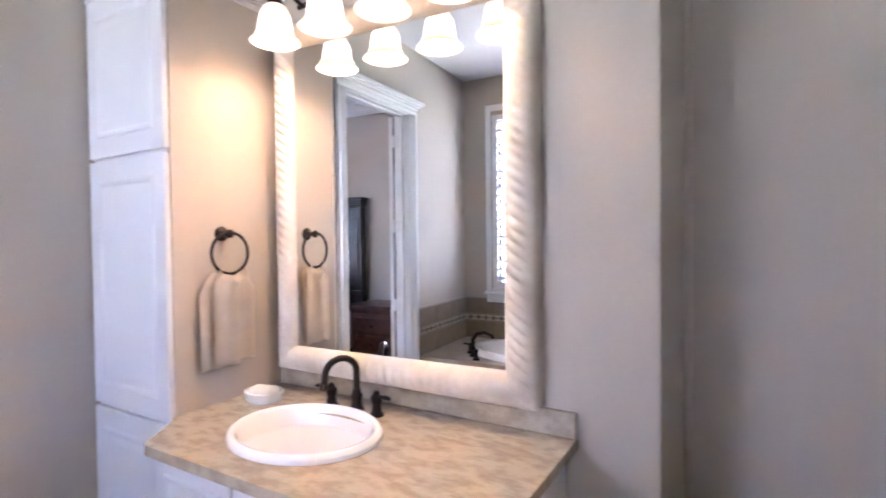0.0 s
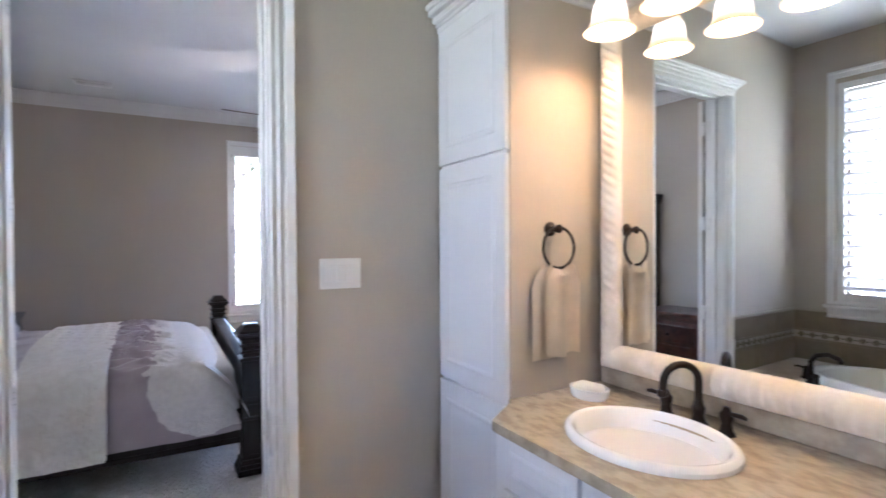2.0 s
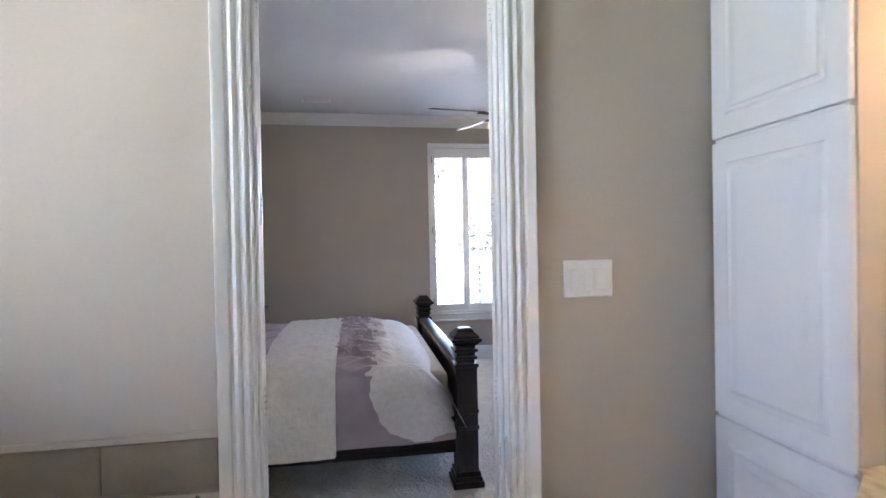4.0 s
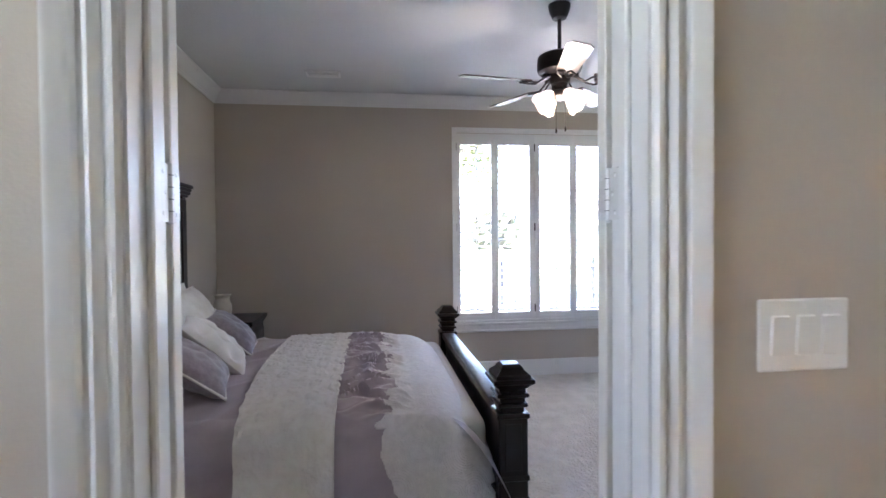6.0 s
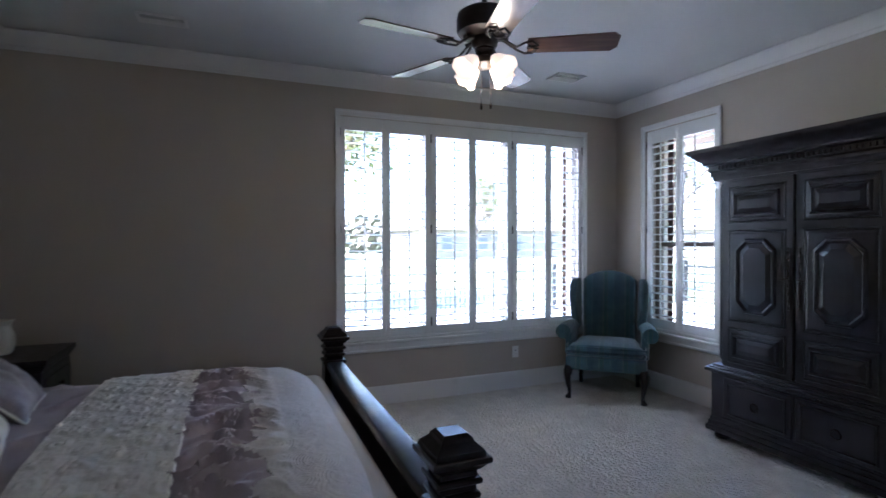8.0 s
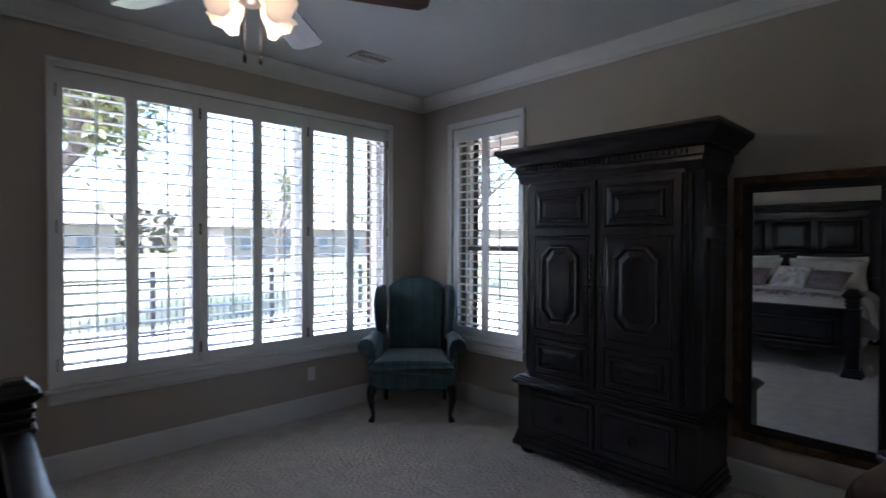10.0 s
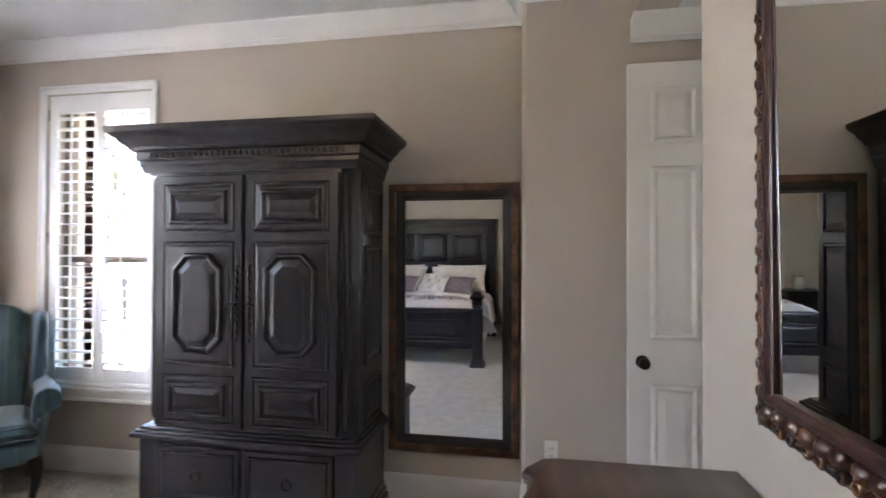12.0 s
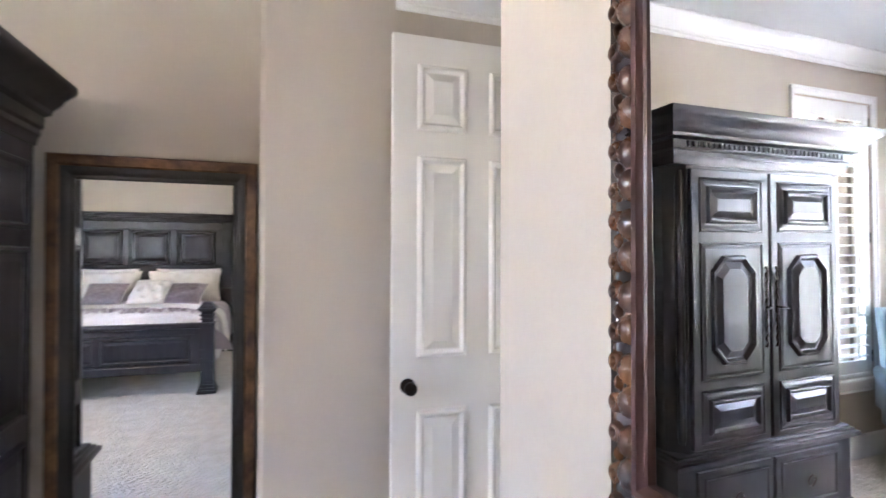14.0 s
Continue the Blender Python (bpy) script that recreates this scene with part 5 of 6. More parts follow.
def outlet(m, group=True):
    o = thing("wall_outlet", "white wall outlet plate with two sockets", "outlet", "wall outlets", m)
    part("plate", bx(-0.035, -0.006, -0.0575, 0.035, 0, 0.0575, bev=0.003), PLASTIC, o)
    for z in (-0.02, 0.02):
        s = part("socket", bx(-0.016, -0.008, z - 0.014, 0.016, -0.005, z + 0.014, bev=0.002), PLASTIC, o)
        part("slots", join_boxes([(-0.008, -0.0085, z - 0.005, -0.006, -0.0078, z + 0.005), (0.006, -0.0085, z - 0.005, 0.008, -0.0078, z + 0.005), (-0.002, -0.0085, z - 0.011, 0.002, -0.0078, z - 0.007)]), DARKHOLE, s, soft=False)
    return o


def join_boxes(rows):
    bm = bmesh.new()
    for r in rows:
        box(bm, *r)
    return bm


outlet(pose(-4.037, YV - 0.001, 0.46))
outlet(pose(XW + 0.001, 3.03, 0.365, 0, 0, 90))
outlet(pose(XW + 0.001, -0.35, 0.365, 0, 0, 90))
outlet(pose(-2.889, YB - 0.001, 1.13))

# ---- bath: light switch ----
sw = thing("light_switch", "white plate with three rocker light switches", "light switch", m=pose(XB + 0.001, 1.135, 1.305, 0, 0, 90))
part("plate", bx(-0.085, -0.006, -0.0607, 0.085, 0, 0.0607, bev=0.0035), PLASTIC, sw)
for x in (-0.047, 0, 0.047):
    r = part("rocker", bx(x - 0.0165, -0.0095, -0.034, x + 0.0165, -0.005, 0.034, bev=0.002), PLASTIC, sw)
    r.rotation_euler = (radians(3), 0, 0)
    part("gap", bx(x - 0.0172, -0.0062, -0.0352, x + 0.0172, -0.0058, -0.0335), DARKHOLE, r, soft=False)
    for z in (-0.048, 0.048):
        part("screw", lathe(bmesh.new(), [(0.003, 0), (0.002, 0.001), (0, 0.001)], Matrix.Translation((x, -0.006, z)) @ pose(0, 0, 0, 90), 10), PLASTIC, sw)

# ---- bath: tall cabinet ----
CABW = material("white_cabinet_paint", (0.66, 0.655, 0.67), 0.32, vary=0.015, scale=3, fine=80, bump=0.00004, bump_scale=90)
structure("wall_cabinet_side", bx(-2.945, 1.602, 0, -2.925, YB, 3.1), PAINT, "beige painted side of the cabinet niche")
tc_ = thing("tall_cabinet", "tall white built-in cabinet with three raised-panel doors and crown", "cabinet")
part("body", bx(-3.424, 1.602, 0.0, -2.946, YB - 0.01, 2.36), CABW, tc_)
for z0, z1 in ((0.12, 0.828), (0.842, 1.747), (1.761, 2.345)):
    bm = bmesh.new()
    box(bm, -3.418, 1.582, z0, -2.930, 1.601, z1, 0.003)
    panel(bm, -3.418 + 0.062, -2.930 - 0.062, z0 + 0.07, z1 - 0.07, 1.582, -1, 0.005, 0.028)
    part("door", bm, CABW, tc_, angle=6)
bm = bmesh.new()
for e, z0, z1 in ((0.004, 2.345, 2.37), (0.012, 2.37, 2.385), (0.028, 2.385, 2.41), (0.05, 2.41, 2.435), (0.06, 2.435, 2.46)):
    box(bm, -3.43, 1.585 - e, z0, -2.925 + e, YB - 0.002, z1, 0.004)
part("crown", bm, CABW, tc_)
part("kick_base", bx(-3.424, 1.60, 0, -2.946, 1.62, 0.11), CABW, tc_)

# ---- bath: vanity ----
va = thing("vanity_cabinet", "white vanity cabinet with raised panel fronts below the counter", "cabinet")
VX0, VX1, VY = -2.92, -1.73, 1.45
part("body", prism(bmesh.new(), [(VX0, 1.60), (-2.78, VY + 0.01), (VX1, VY + 0.01), (VX1, YB - 0.01), (VX0, YB - 0.01)], 0.1, 0.825), CABW, va)
nfr = 3
for k in range(nfr):
    a = -2.765 + k * (VX1 + 2.765) / nfr
    b = a + (VX1 + 2.765) / nfr - 0.012
    for nm, z0, z1 in (("drawer", 0.66, 0.815), ("door", 0.12, 0.645)):
        bm = bmesh.new()
        box(bm, a, VY - 0.009, z0, b, VY + 0.01, z1, 0.003)
        panel(bm, a + 0.04, b - 0.04, z0 + 0.035, z1 - 0.035, VY - 0.009, -1, 0.005, 0.022)
        part(nm, bm, CABW, va, angle=6)
STONE = material("tan_travertine", (0.46, 0.385, 0.28), 0.22, vary=0.12, scale=17, fine=90, color2=(0.35, 0.29, 0.21), streak=(1, 1.8, 1), contrast=(0.42, 0.62), coat=0.2)
SINKX, SINKY, SA, SB = -2.425, 1.70, 0.248, 0.205
ct = thing("countertop", "tan polished stone countertop with clipped corner", "countertop")
bm = bmesh.new()
OUT = [(VX0 - 0.003, YB - 0.002), (VX0 - 0.003, 1.588), (-2.895, 1.575), (-2.785, 1.418), (-2.765, 1.412), (-1.70, 1.412), (-1.698, YB - 0.002)]
# top with the basin's hole: bridge an oval to the outline
hole = [(SINKX + (SA - 0.03) * math.cos(t), SINKY + (SB - 0.03) * math.sin(t)) for t in [2 * math.pi * k / 48 for k in range(48)]]
for z in (0.83, 0.862):
    vo = [bm.verts.new((x, y, z)) for x, y in OUT]
    vh = [bm.verts.new((x, y, z)) for x, y in hole]
    es = [bm.edges.new((l[i], l[(i + 1) % len(l)])) for l in (vo, vh) for i in range(len(l))]
    bmesh.ops.triangle_fill(bm, edges=es, use_beauty=True)
    if z < 0.84:
        lo_o, lo_h = vo, vh
for lo, hi in ((lo_o, vo), (lo_h, vh)):
    for i in range(len(lo)):
        bm.faces.new((lo[i], lo[(i + 1) % len(lo)], hi[(i + 1) % len(lo)], hi[i]))
part("slab", bm, STONE, ct, soft=False)
part("backsplash", bx(VX0 - 0.002, YB - 0.022, 0.862, -1.70, YB - 0.001, 0.938, bev=0.003), STONE, ct)

sk = thing("sink", "white oval drop-in porcelain sink", "sink", m=pose(SINKX, SINKY, 0.862))
bm = bmesh.new()
lathe(bm, [(1.0, 0.0), (1.005, 0.012), (0.98, 0.022), (0.945, 0.026), (0.90, 0.022), (0.87, 0.010), (0.84, -0.02), (0.77, -0.07), (0.62, -0.115), (0.35, -0.14), (0.10, -0.147), (0.0, -0.148)], None, 56, cap=False)
bm.transform(Matrix.Diagonal((SA, SB, 1, 1)))
part("basin", bm, PORCELAIN, sk)
part("drain", lathe(bmesh.new(), [(0.028, -0.146), (0.026, -0.143), (0.012, -0.144), (0, -0.142)], None, 20), BRONZE, sk)

fc = thing("faucet", "oil-rubbed bronze widespread faucet with arched spout", "faucet", m=pose(-2.43, 1.945, 0.862))
bm = bmesh.new()
lathe(bm, [(0.027, 0), (0.027, 0.006), (0.020, 0.014), (0.017, 0.03), (0.021, 0.05), (0.016, 0.06), (0.013, 0.075)], None, 20)
arc = [(0, 0, 0.06), (0, 0, 0.12)] + [(0, -0.058 + 0.058 * math.cos(t), 0.135 + 0.052 * math.sin(t)) for t in [math.pi * k / 12 for k in range(13)]] + [(0, -0.118, 0.11), (0, -0.122, 0.098)]
tube(bm, arc, 0.0115, 14)
lathe(bm, [(0.011, 0.0), (0.015, 0.004), (0.015, 0.018), (0.011, 0.022)], Matrix.Translation((0, -0.121, 0.09)), 14)
bm.transform(pose(0, 0, 0, 0, 0, -22))
part("spout", bm, BRONZE, fc)
for x, sg in ((-0.105, -1), (0.095, 1)):
    bm = bmesh.new()
    lathe(bm, [(0.025, 0), (0.025, 0.005), (0.018, 0.014), (0.015, 0.035), (0.020, 0.05), (0.020, 0.062), (0.012, 0.072), (0.008, 0.082), (0, 0.084)], None, 18)
    tube(bm, [(0, 0, 0.06), (sg * 0.02, -0.004, 0.066), (sg * 0.05, -0.008, 0.068), (sg * 0.064, -0.01, 0.066)], [0.006, 0.0065, 0.0075, 0.005], 10)
    h = part("handle", bm, BRONZE, fc)
    h.location = (x, -0.012, 0)

dish = thing("soap_dish", "white ceramic soap dish on the counter", "soap dish", m=pose(-2.80, 1.86, 0.862))
bm = bmesh.new()
lathe(bm, [(0.055, 0), (0.062, 0.008), (0.066, 0.03), (0.062, 0.032), (0.058, 0.014), (0.0, 0.012)], None, 28, cap=False)
bm.transform(Matrix.Diagonal((1.2, 0.92, 1.2, 1)))
part("dish", bm, PORCELAIN, dish)
so = part("soap_bar", bx(-0.05, -0.032, 0.0, 0.05, 0.032, 0.036, bev=0.015, seg=3), material("ivory_soap", (0.80, 0.77, 0.70), 0.45, vary=0.02))
tagged(so, "ivory bar of soap lying in the dish", "soap")
so.matrix_world = pose(-2.80, 1.86, 0.877, 0, 0, 12)

outlet(pose(-2.872, YB - 0.001, 1.17))

# ---- bath: towel ring ----
tr = thing("towel_ring", "oil-rubbed bronze towel ring on the cabinet side", "towel ring", m=pose(-2.925, 1.785, 1.475))
part("rosette", lathe(bmesh.new(), [(0.027, 0), (0.027, 0.006), (0.020, 0.012), (0.012, 0.016), (0.010, 0.04), (0.016, 0.046), (0.016, 0.054), (0.008, 0.06), (0, 0.061)], pose(0, 0, 0, 0, 90), 20), BRONZE, tr)
ringm = pose(0.05, 0.0, -0.072, 0, 0, 0)
part("ring", tube(bmesh.new(), [(0.05, 0.075 * math.sin(t), -0.07 + 0.075 * math.cos(t)) for t in [2 * math.pi * k / 40 for k in range(41)]], 0.0055, 10), BRONZE, tr)
TERRY = material("peach_terry", (0.80, 0.69, 0.56), 0.95, vary=0.08, scale=20, fine=300, bump=0.003, bump_scale=220, sheen=0.5)
bm = bmesh.new()
for shift, depth, z_top, drop, half, ph in ((0.004, 0.066, 1.352, 0.335, 0.078, 0.6), (-0.026, 0.030, 1.345, 0.350, 0.082, 2.4)):
    g = []
    for j in range(31):
        v = j / 30
        row = []
        for i in range(25):
            u = -1 + i / 12
            wv = half * (0.60 + 0.40 * min(1, v * 4.5) ** 0.7)
            sag = 0.030 * (1 - u * u) * max(0.0, 1 - v * 6) + 0.003 * math.sin(u * 7 + ph)
            d = depth + 0.010 * math.cos(u * 5.0 + ph + 0.9 * math.sin(2.5 * v)) * (1 - 0.5 * v) + 0.012 * math.exp(-((v - 0.12) / 0.06) ** 2) * math.cos(u * 2.2)
            row.append(bm.verts.new((-2.925 + max(0.010, d), 1.785 + shift * min(1, v * 4) + u * wv, z_top - sag - drop * v)))
        g.append(row)
    for j in range(30):
        for i in range(24):
            bm.faces.new((g[j][i], g[j][i + 1], g[j + 1][i + 1], g[j + 1][i]))
bmesh.ops.solidify(bm, geom=bm.faces[:], thickness=0.012)
tw = part("hand_towel", bm, TERRY)
tagged(tw, "peach terry hand towel hanging through the ring", "towel")

# ---- bath: mirror with rope frame ----
ROPE = material("ivory_carved_frame", (0.66, 0.585, 0.48), 0.5, vary=0.08, scale=8, fine=80, color2=(0.56, 0.48, 0.38), bump=0.0008, bump_scale=80)
vm = thing("vanity_mirror", "large vanity mirror in an ivory twisted-rope frame", "mirror", m=pose(0, YB - 0.04, 0))
vx0, vx1, vz0, vz1 = -2.875, -1.80, 0.94, 2.28


def rope(length, ramp):
    """A half-round bar along +z with slanting flutes, mitred at both ends."""
    bm = bmesh.new()
    w, NV, NU = 0.10, round(length / 0.004), 14
    g = []
    for j in range(NV + 1):
        row = []
        for i in range(NU + 1):
            a = math.pi * i / NU
            x = w / 2 - w / 2 * math.cos(a)
            z = x + (length - 2 * x) * j / NV
            ph = 2 * math.pi * (z / 0.036 + ramp * a * 0.9)
            r = 1 + 0.22 * abs(math.sin(ph / 2)) * math.sin(a)
            row.append(bm.verts.new((x, -0.016 - 0.036 * math.sin(a) * r if 0 < i < NU else -0.0, z)))
        g.append(row)
    for j in range(NV):
        for i in range(NU):
            bm.faces.new((g[j][i], g[j][i + 1], g[j + 1][i + 1], g[j + 1][i]))
    return bm


for org, turn, L, rp in (((vx0, vz0), 0, vz1 - vz0, 1), ((vx1, vz1), 180, vz1 - vz0, 1), ((vx1, vz0), -90, vx1 - vx0, 0), ((vx0, vz1), 90, vx1 - vx0, 1)):
    bm = rope(L, rp)
    bm.transform(Matrix.Translation((org[0], 0, org[1])) @ pose(0, 0, 0, 0, turn, 0))
    part("frame_bar", bm, ROPE, vm)
part("backing", bx(vx0 + 0.03, 0.009, vz0 + 0.004, vx1 - 0.004, 0.039, vz1 - 0.004), ROPE, vm)
VC = (vx0 + vx1) / 2
vg = part("mirror_glass", bx(vx0 + 0.09 - VC, -0.003, vz0 + 0.09, vx1 - 0.09 - VC, 0.003, vz1 - 0.09), MIRROR, vm, soft=False)
vg.matrix_basis = pose(VC, -0.011, 0, 0, 0, 1.5)

# ---- bath: vanity light ----
SHADE2 = plain("lit_alabaster_glass", (1.0, 0.80, 0.55), 0.5, emit=BATH_GLOW)
nt_ = SHADE2.node_tree
tco, spx, rmp = nt_.nodes.new("ShaderNodeTexCoord"), nt_.nodes.new("ShaderNodeSeparateXYZ"), nt_.nodes.new("ShaderNodeValToRGB")
nt_.links.new(tco.outputs["Generated"], spx.inputs[0])
nt_.links.new(spx.outputs[2], rmp.inputs[0])
els = rmp.color_ramp.elements
els[0].position, els[0].color = 0.0, (0.050, 0.030, 0.012, 1)
els[1].position, els[1].color = 0.80, (0.085, 0.055, 0.026, 1)
for p, c in ((0.12, (0.065, 0.040, 0.017)), (0.28, (0.15, 0.115, 0.07)), (0.55, (0.22, 0.18, 0.12))):
    els.new(p).color = (*c, 1)
nt_.links.new(rmp.outputs[0], nt_.nodes["Principled BSDF"].inputs["Emission Color"])
vl = thing("vanity_light", "bronze four-light vanity fixture with alabaster bell shades", "wall lamp", m=pose(-2.34, YB, 2.385))
part("back_plate", lathe(bmesh.new(), [(0.07, 0), (0.07, 0.01), (0.05, 0.02), (0.02, 0.03), (0.02, 0.09)], Matrix.Diagonal((1.5, 1, 1, 1)) @ pose(0, 0, 0, 90), 28), BRONZE, vl)
bm = bmesh.new()
tube(bm, [(x, -0.095 + 0.0 * x, -0.02 + 0.05 * math.cos(x * 8.5)) for x in [-0.37 + 0.74 * k / 40 for k in range(41)]], 0.009, 10)
part("scroll_bar", bm, BRONZE, vl)
LAMPX = (-0.35, -0.115, 0.12, 0.355)
for x in LAMPX:
    bm = bmesh.new()
    z0 = -0.02 + 0.05 * math.cos(x * 8.5)
    tube(bm, [(x, -0.095, z0), (x, -0.15, z0 + 0.02), (x, -0.20, z0 + 0.01), (x, -0.225, -0.06), (x, -0.225, -0.10)], 0.008, 10)
    lathe(bm, [(0.012, 0), (0.026, -0.012), (0.028, -0.03), (0.02, -0.034)], Matrix.Translation((x, -0.225, -0.09)), 16)
    arm = part("arm", bm, BRONZE, vl)
    bm = bmesh.new()
    prof = [(0.022, 0.0), (0.038, -0.012), (0.052, -0.04), (0.058, -0.075), (0.060, -0.095), (0.072, -0.118), (0.086, -0.132), (0.083, -0.134), (0.068, -0.119), (0.055, -0.095), (0.052, -0.07), (0.046, -0.04), (0.03, -0.014)]
    lathe(bm, prof, Matrix.Translation((x, -0.225, -0.112)), 28, cap=False)
    part("shade", bm, SHADE2, vl, "lit alabaster glass bell shade")
for x in LAMPX:
    lb = new("vanity_bulb", bpy.data.lights.new("vanity_bulb", 'POINT'))
    lb.data.energy, lb.data.color, lb.data.shadow_soft_size = BATH_W, (1.0, 0.77, 0.45), 0.03
    lb.location = (-2.34 + x, YB - 0.225, 2.385 - 0.19)

# ---- bath: tile wainscot and tub ----
TILE = material("taupe_wall_tile", (0.29, 0.24, 0.175), 0.4, vary=0.1, scale=7, fine=60, color2=(0.225, 0.185, 0.135), rand=0.06, bump=0.0006, bump_scale=40)
TILEL = material("cream_border_tile", (0.50, 0.44, 0.35), 0.4, vary=0.06, scale=12, fine=70, rand=0.05)
GROUT = material("tile_grout", (0.33, 0.275, 0.205), 0.85, vary=0.05)
PEBBLE = material("brown_mosaic", (0.085, 0.065, 0.05), 0.45, vary=0.2, scale=30, fine=90, rand=0.2)
PEBBLE2 = material("olive_mosaic", (0.26, 0.215, 0.145), 0.4, vary=0.15, scale=30, fine=90, rand=0.15)


def shared(name, src, parent, m):
    ob = new(name, src.data)
    ob.parent = parent
    ob.matrix_basis = m
    return ob


def wainscot(nm, m, length):
    """Tiled lower wall: local x along the wall, -y into the room."""
    w = structure(nm, bx(0, -0.008, 0, length, -0.0005, 0.895), GROUT, "taupe tiled wainscot with a diamond mosaic border", category="tile")
    w.matrix_world = m
    n = round(length / 0.33)
    tw_ = length / n
    src = None
    for z0, z1 in ((0.735, 0.878), (0.345, 0.652), (0.02, 0.34)):
        src = None
        for k in range(n):
            if src is None:
                src = part("tile", bx(-tw_ / 2 + 0.002, -0.006, -(z1 - z0) / 2 + 0.0015, tw_ / 2 - 0.002, 0.004, (z1 - z0) / 2 - 0.0015, bev=0.0015), TILE, w, soft=False)
                src.location = (tw_ * (k + 0.5), -0.008, (z0 + z1) / 2)
            else:
                shared("tile", src, w, Matrix.Translation((tw_ * (k + 0.5), -0.008, (z0 + z1) / 2)))
    for nm2, z0, z1, mt in (("cap_strip", 0.88, 0.898, TILEL), ("border_strip", 0.722, 0.733, TILE), ("border_strip", 0.654, 0.665, TILE), ("border_band", 0.667, 0.720, TILEL)):
        part(nm2, bx(0, -0.016 if "band" not in nm2 else -0.013, z0, length, -0.004, z1, bev=0.002), mt, w)
    nd_ = int(length / 0.0785)
    d0 = d1 = d2 = None
    for k in range(nd_):
        x = length - 0.06 - k * 0.0785
        if x < 0.03:
            break
        if d0 is None:
            bm = bmesh.new()
            box(bm, -0.0165, -0.003, -0.0165, 0.0165, 0.002, 0.0165, 0.001)
            d0 = part("mosaic_diamond", bm, PEBBLE, w, soft=False)
            d0.matrix_basis = pose(x, -0.0135, 0.6935, 0, 45, 0)
            d1 = part("mosaic_centre", bx(-0.0115, -0.0045, -0.0115, 0.0115, 0.002, 0.0115, bev=0.001), PEBBLE2, w, soft=False)
            d1.matrix_basis = pose(x, -0.0135, 0.6935, 0, 45, 0)
            d2 = part("mosaic_dot", bx(-0.004, -0.003, -0.004, 0.004, 0.002, 0.004, bev=0.001), PEBBLE, w, soft=False)
            d2.matrix_basis = pose(x - 0.034, -0.0135, 0.6935, 0, 45, 0)
        else:
            q = pose(x, -0.0135, 0.6935, 0, 45, 0)
            shared("mosaic_diamond", d0, w, q), shared("mosaic_centre", d1, w, q)
            shared("mosaic_dot", d2, w, pose(x - 0.034, -0.0135, 0.6935, 0, 45, 0))
        shared("mosaic_dot", d2, w, pose(x - 0.044, -0.0135, 0.6935, 0, 45, 0))
    return w


wainscot("wall_tile_west", Matrix(((0, -1, 0, XB), (1, 0, 0, YBS), (0, 0, 1, 0), (0, 0, 0, 1))), D0 - 0.102 - YBS)
wainscot("wall_tile_tub", Matrix(((-1, 0, 0, -0.9), (0, -1, 0, YBS), (0, 0, 1, 0), (0, 0, 0, 1))), -0.9 - XB)
DECK = material("tan_deck_tile", (0.42, 0.34, 0.25), 0.3, vary=0.1, scale=7, fine=60, color2=(0.34, 0.27, 0.2))
TX, TY, TA, TB = -2.35, -0.46, 0.78, 0.40
bm = bmesh.new()
out = [(XB + 0.02, YBS + 0.02), (-1.25, YBS + 0.02), (-1.25, -0.02), (XB + 0.02, -0.02)]
hole = [(TX + (TA - 0.05) * math.cos(t), TY + (TB - 0.05) * math.sin(t)) for t in [2 * math.pi * k / 48 for k in range(48)]]
vo = [bm.verts.new((x, y, 0.5)) for x, y in out]
vh = [bm.verts.new((x, y, 0.5)) for x, y in hole]
bmesh.ops.triangle_fill(bm, edges=[bm.edges.new((l[i], l[(i + 1) % len(l)])) for l in (vo, vh) for i in range(len(l))], use_beauty=True)
vb = [bm.verts.new((x, y, 0.0)) for x, y in out]
for i in range(4):
    bm.faces.new((vo[i], vo[(i + 1) % 4], vb[(i + 1) % 4], vb[i]))
structure("tub_deck", bm, DECK, "tan tiled deck round the bathtub", soft=False, category="tub deck")
bt = thing("bathtub", "white oval drop-in bathtub in a tiled deck", "bathtub", m=pose(TX, TY, 0.5))
bm = bmesh.new()
lathe(bm, [(1.0, 0.0), (1.005, 0.03), (0.985, 0.05), (0.95, 0.055), (0.90, 0.045), (0.87, 0.0), (0.82, -0.2), (0.70, -0.36), (0.4, -0.40), (0, -0.40)], None, 64, cap=False)
bm.transform(Matrix.Diagonal((TA, TB, 1, 1)))
part("shell", bm, PORCELAIN, bt)
tf = thing("tub_faucet", "oil-rubbed bronze roman tub faucet on the deck", "faucet", m=pose(-3.02, -0.20, 0.5, 0, 0, -35))
bm = bmesh.new()
lathe(bm, [(0.03, 0), (0.03, 0.01), (0.02, 0.02), (0.018, 0.08)], None, 18)
tube(bm, [(0, 0, 0.06), (0, 0, 0.14), (0.03, 0, 0.18), (0.09, 0, 0.19), (0.15, 0, 0.165), (0.165, 0, 0.14)], [0.016, 0.016, 0.016, 0.015, 0.015, 0.016], 12)
part("spout", bm, BRONZE, tf)
for y in (-0.12, 0.12):
    bm = bmesh.new()
    lathe(bm, [(0.028, 0), (0.028, 0.01), (0.017, 0.02), (0.015, 0.06), (0.02, 0.07), (0.01, 0.085), (0, 0.087)], Matrix.Translation((0, y, 0)), 16)
    tube(bm, [(0, y, 0.065), (-0.03, y * 1.2, 0.075), (-0.05, y * 1.35, 0.07)], 0.007, 8)
    part("handle", bm, BRONZE, tf)


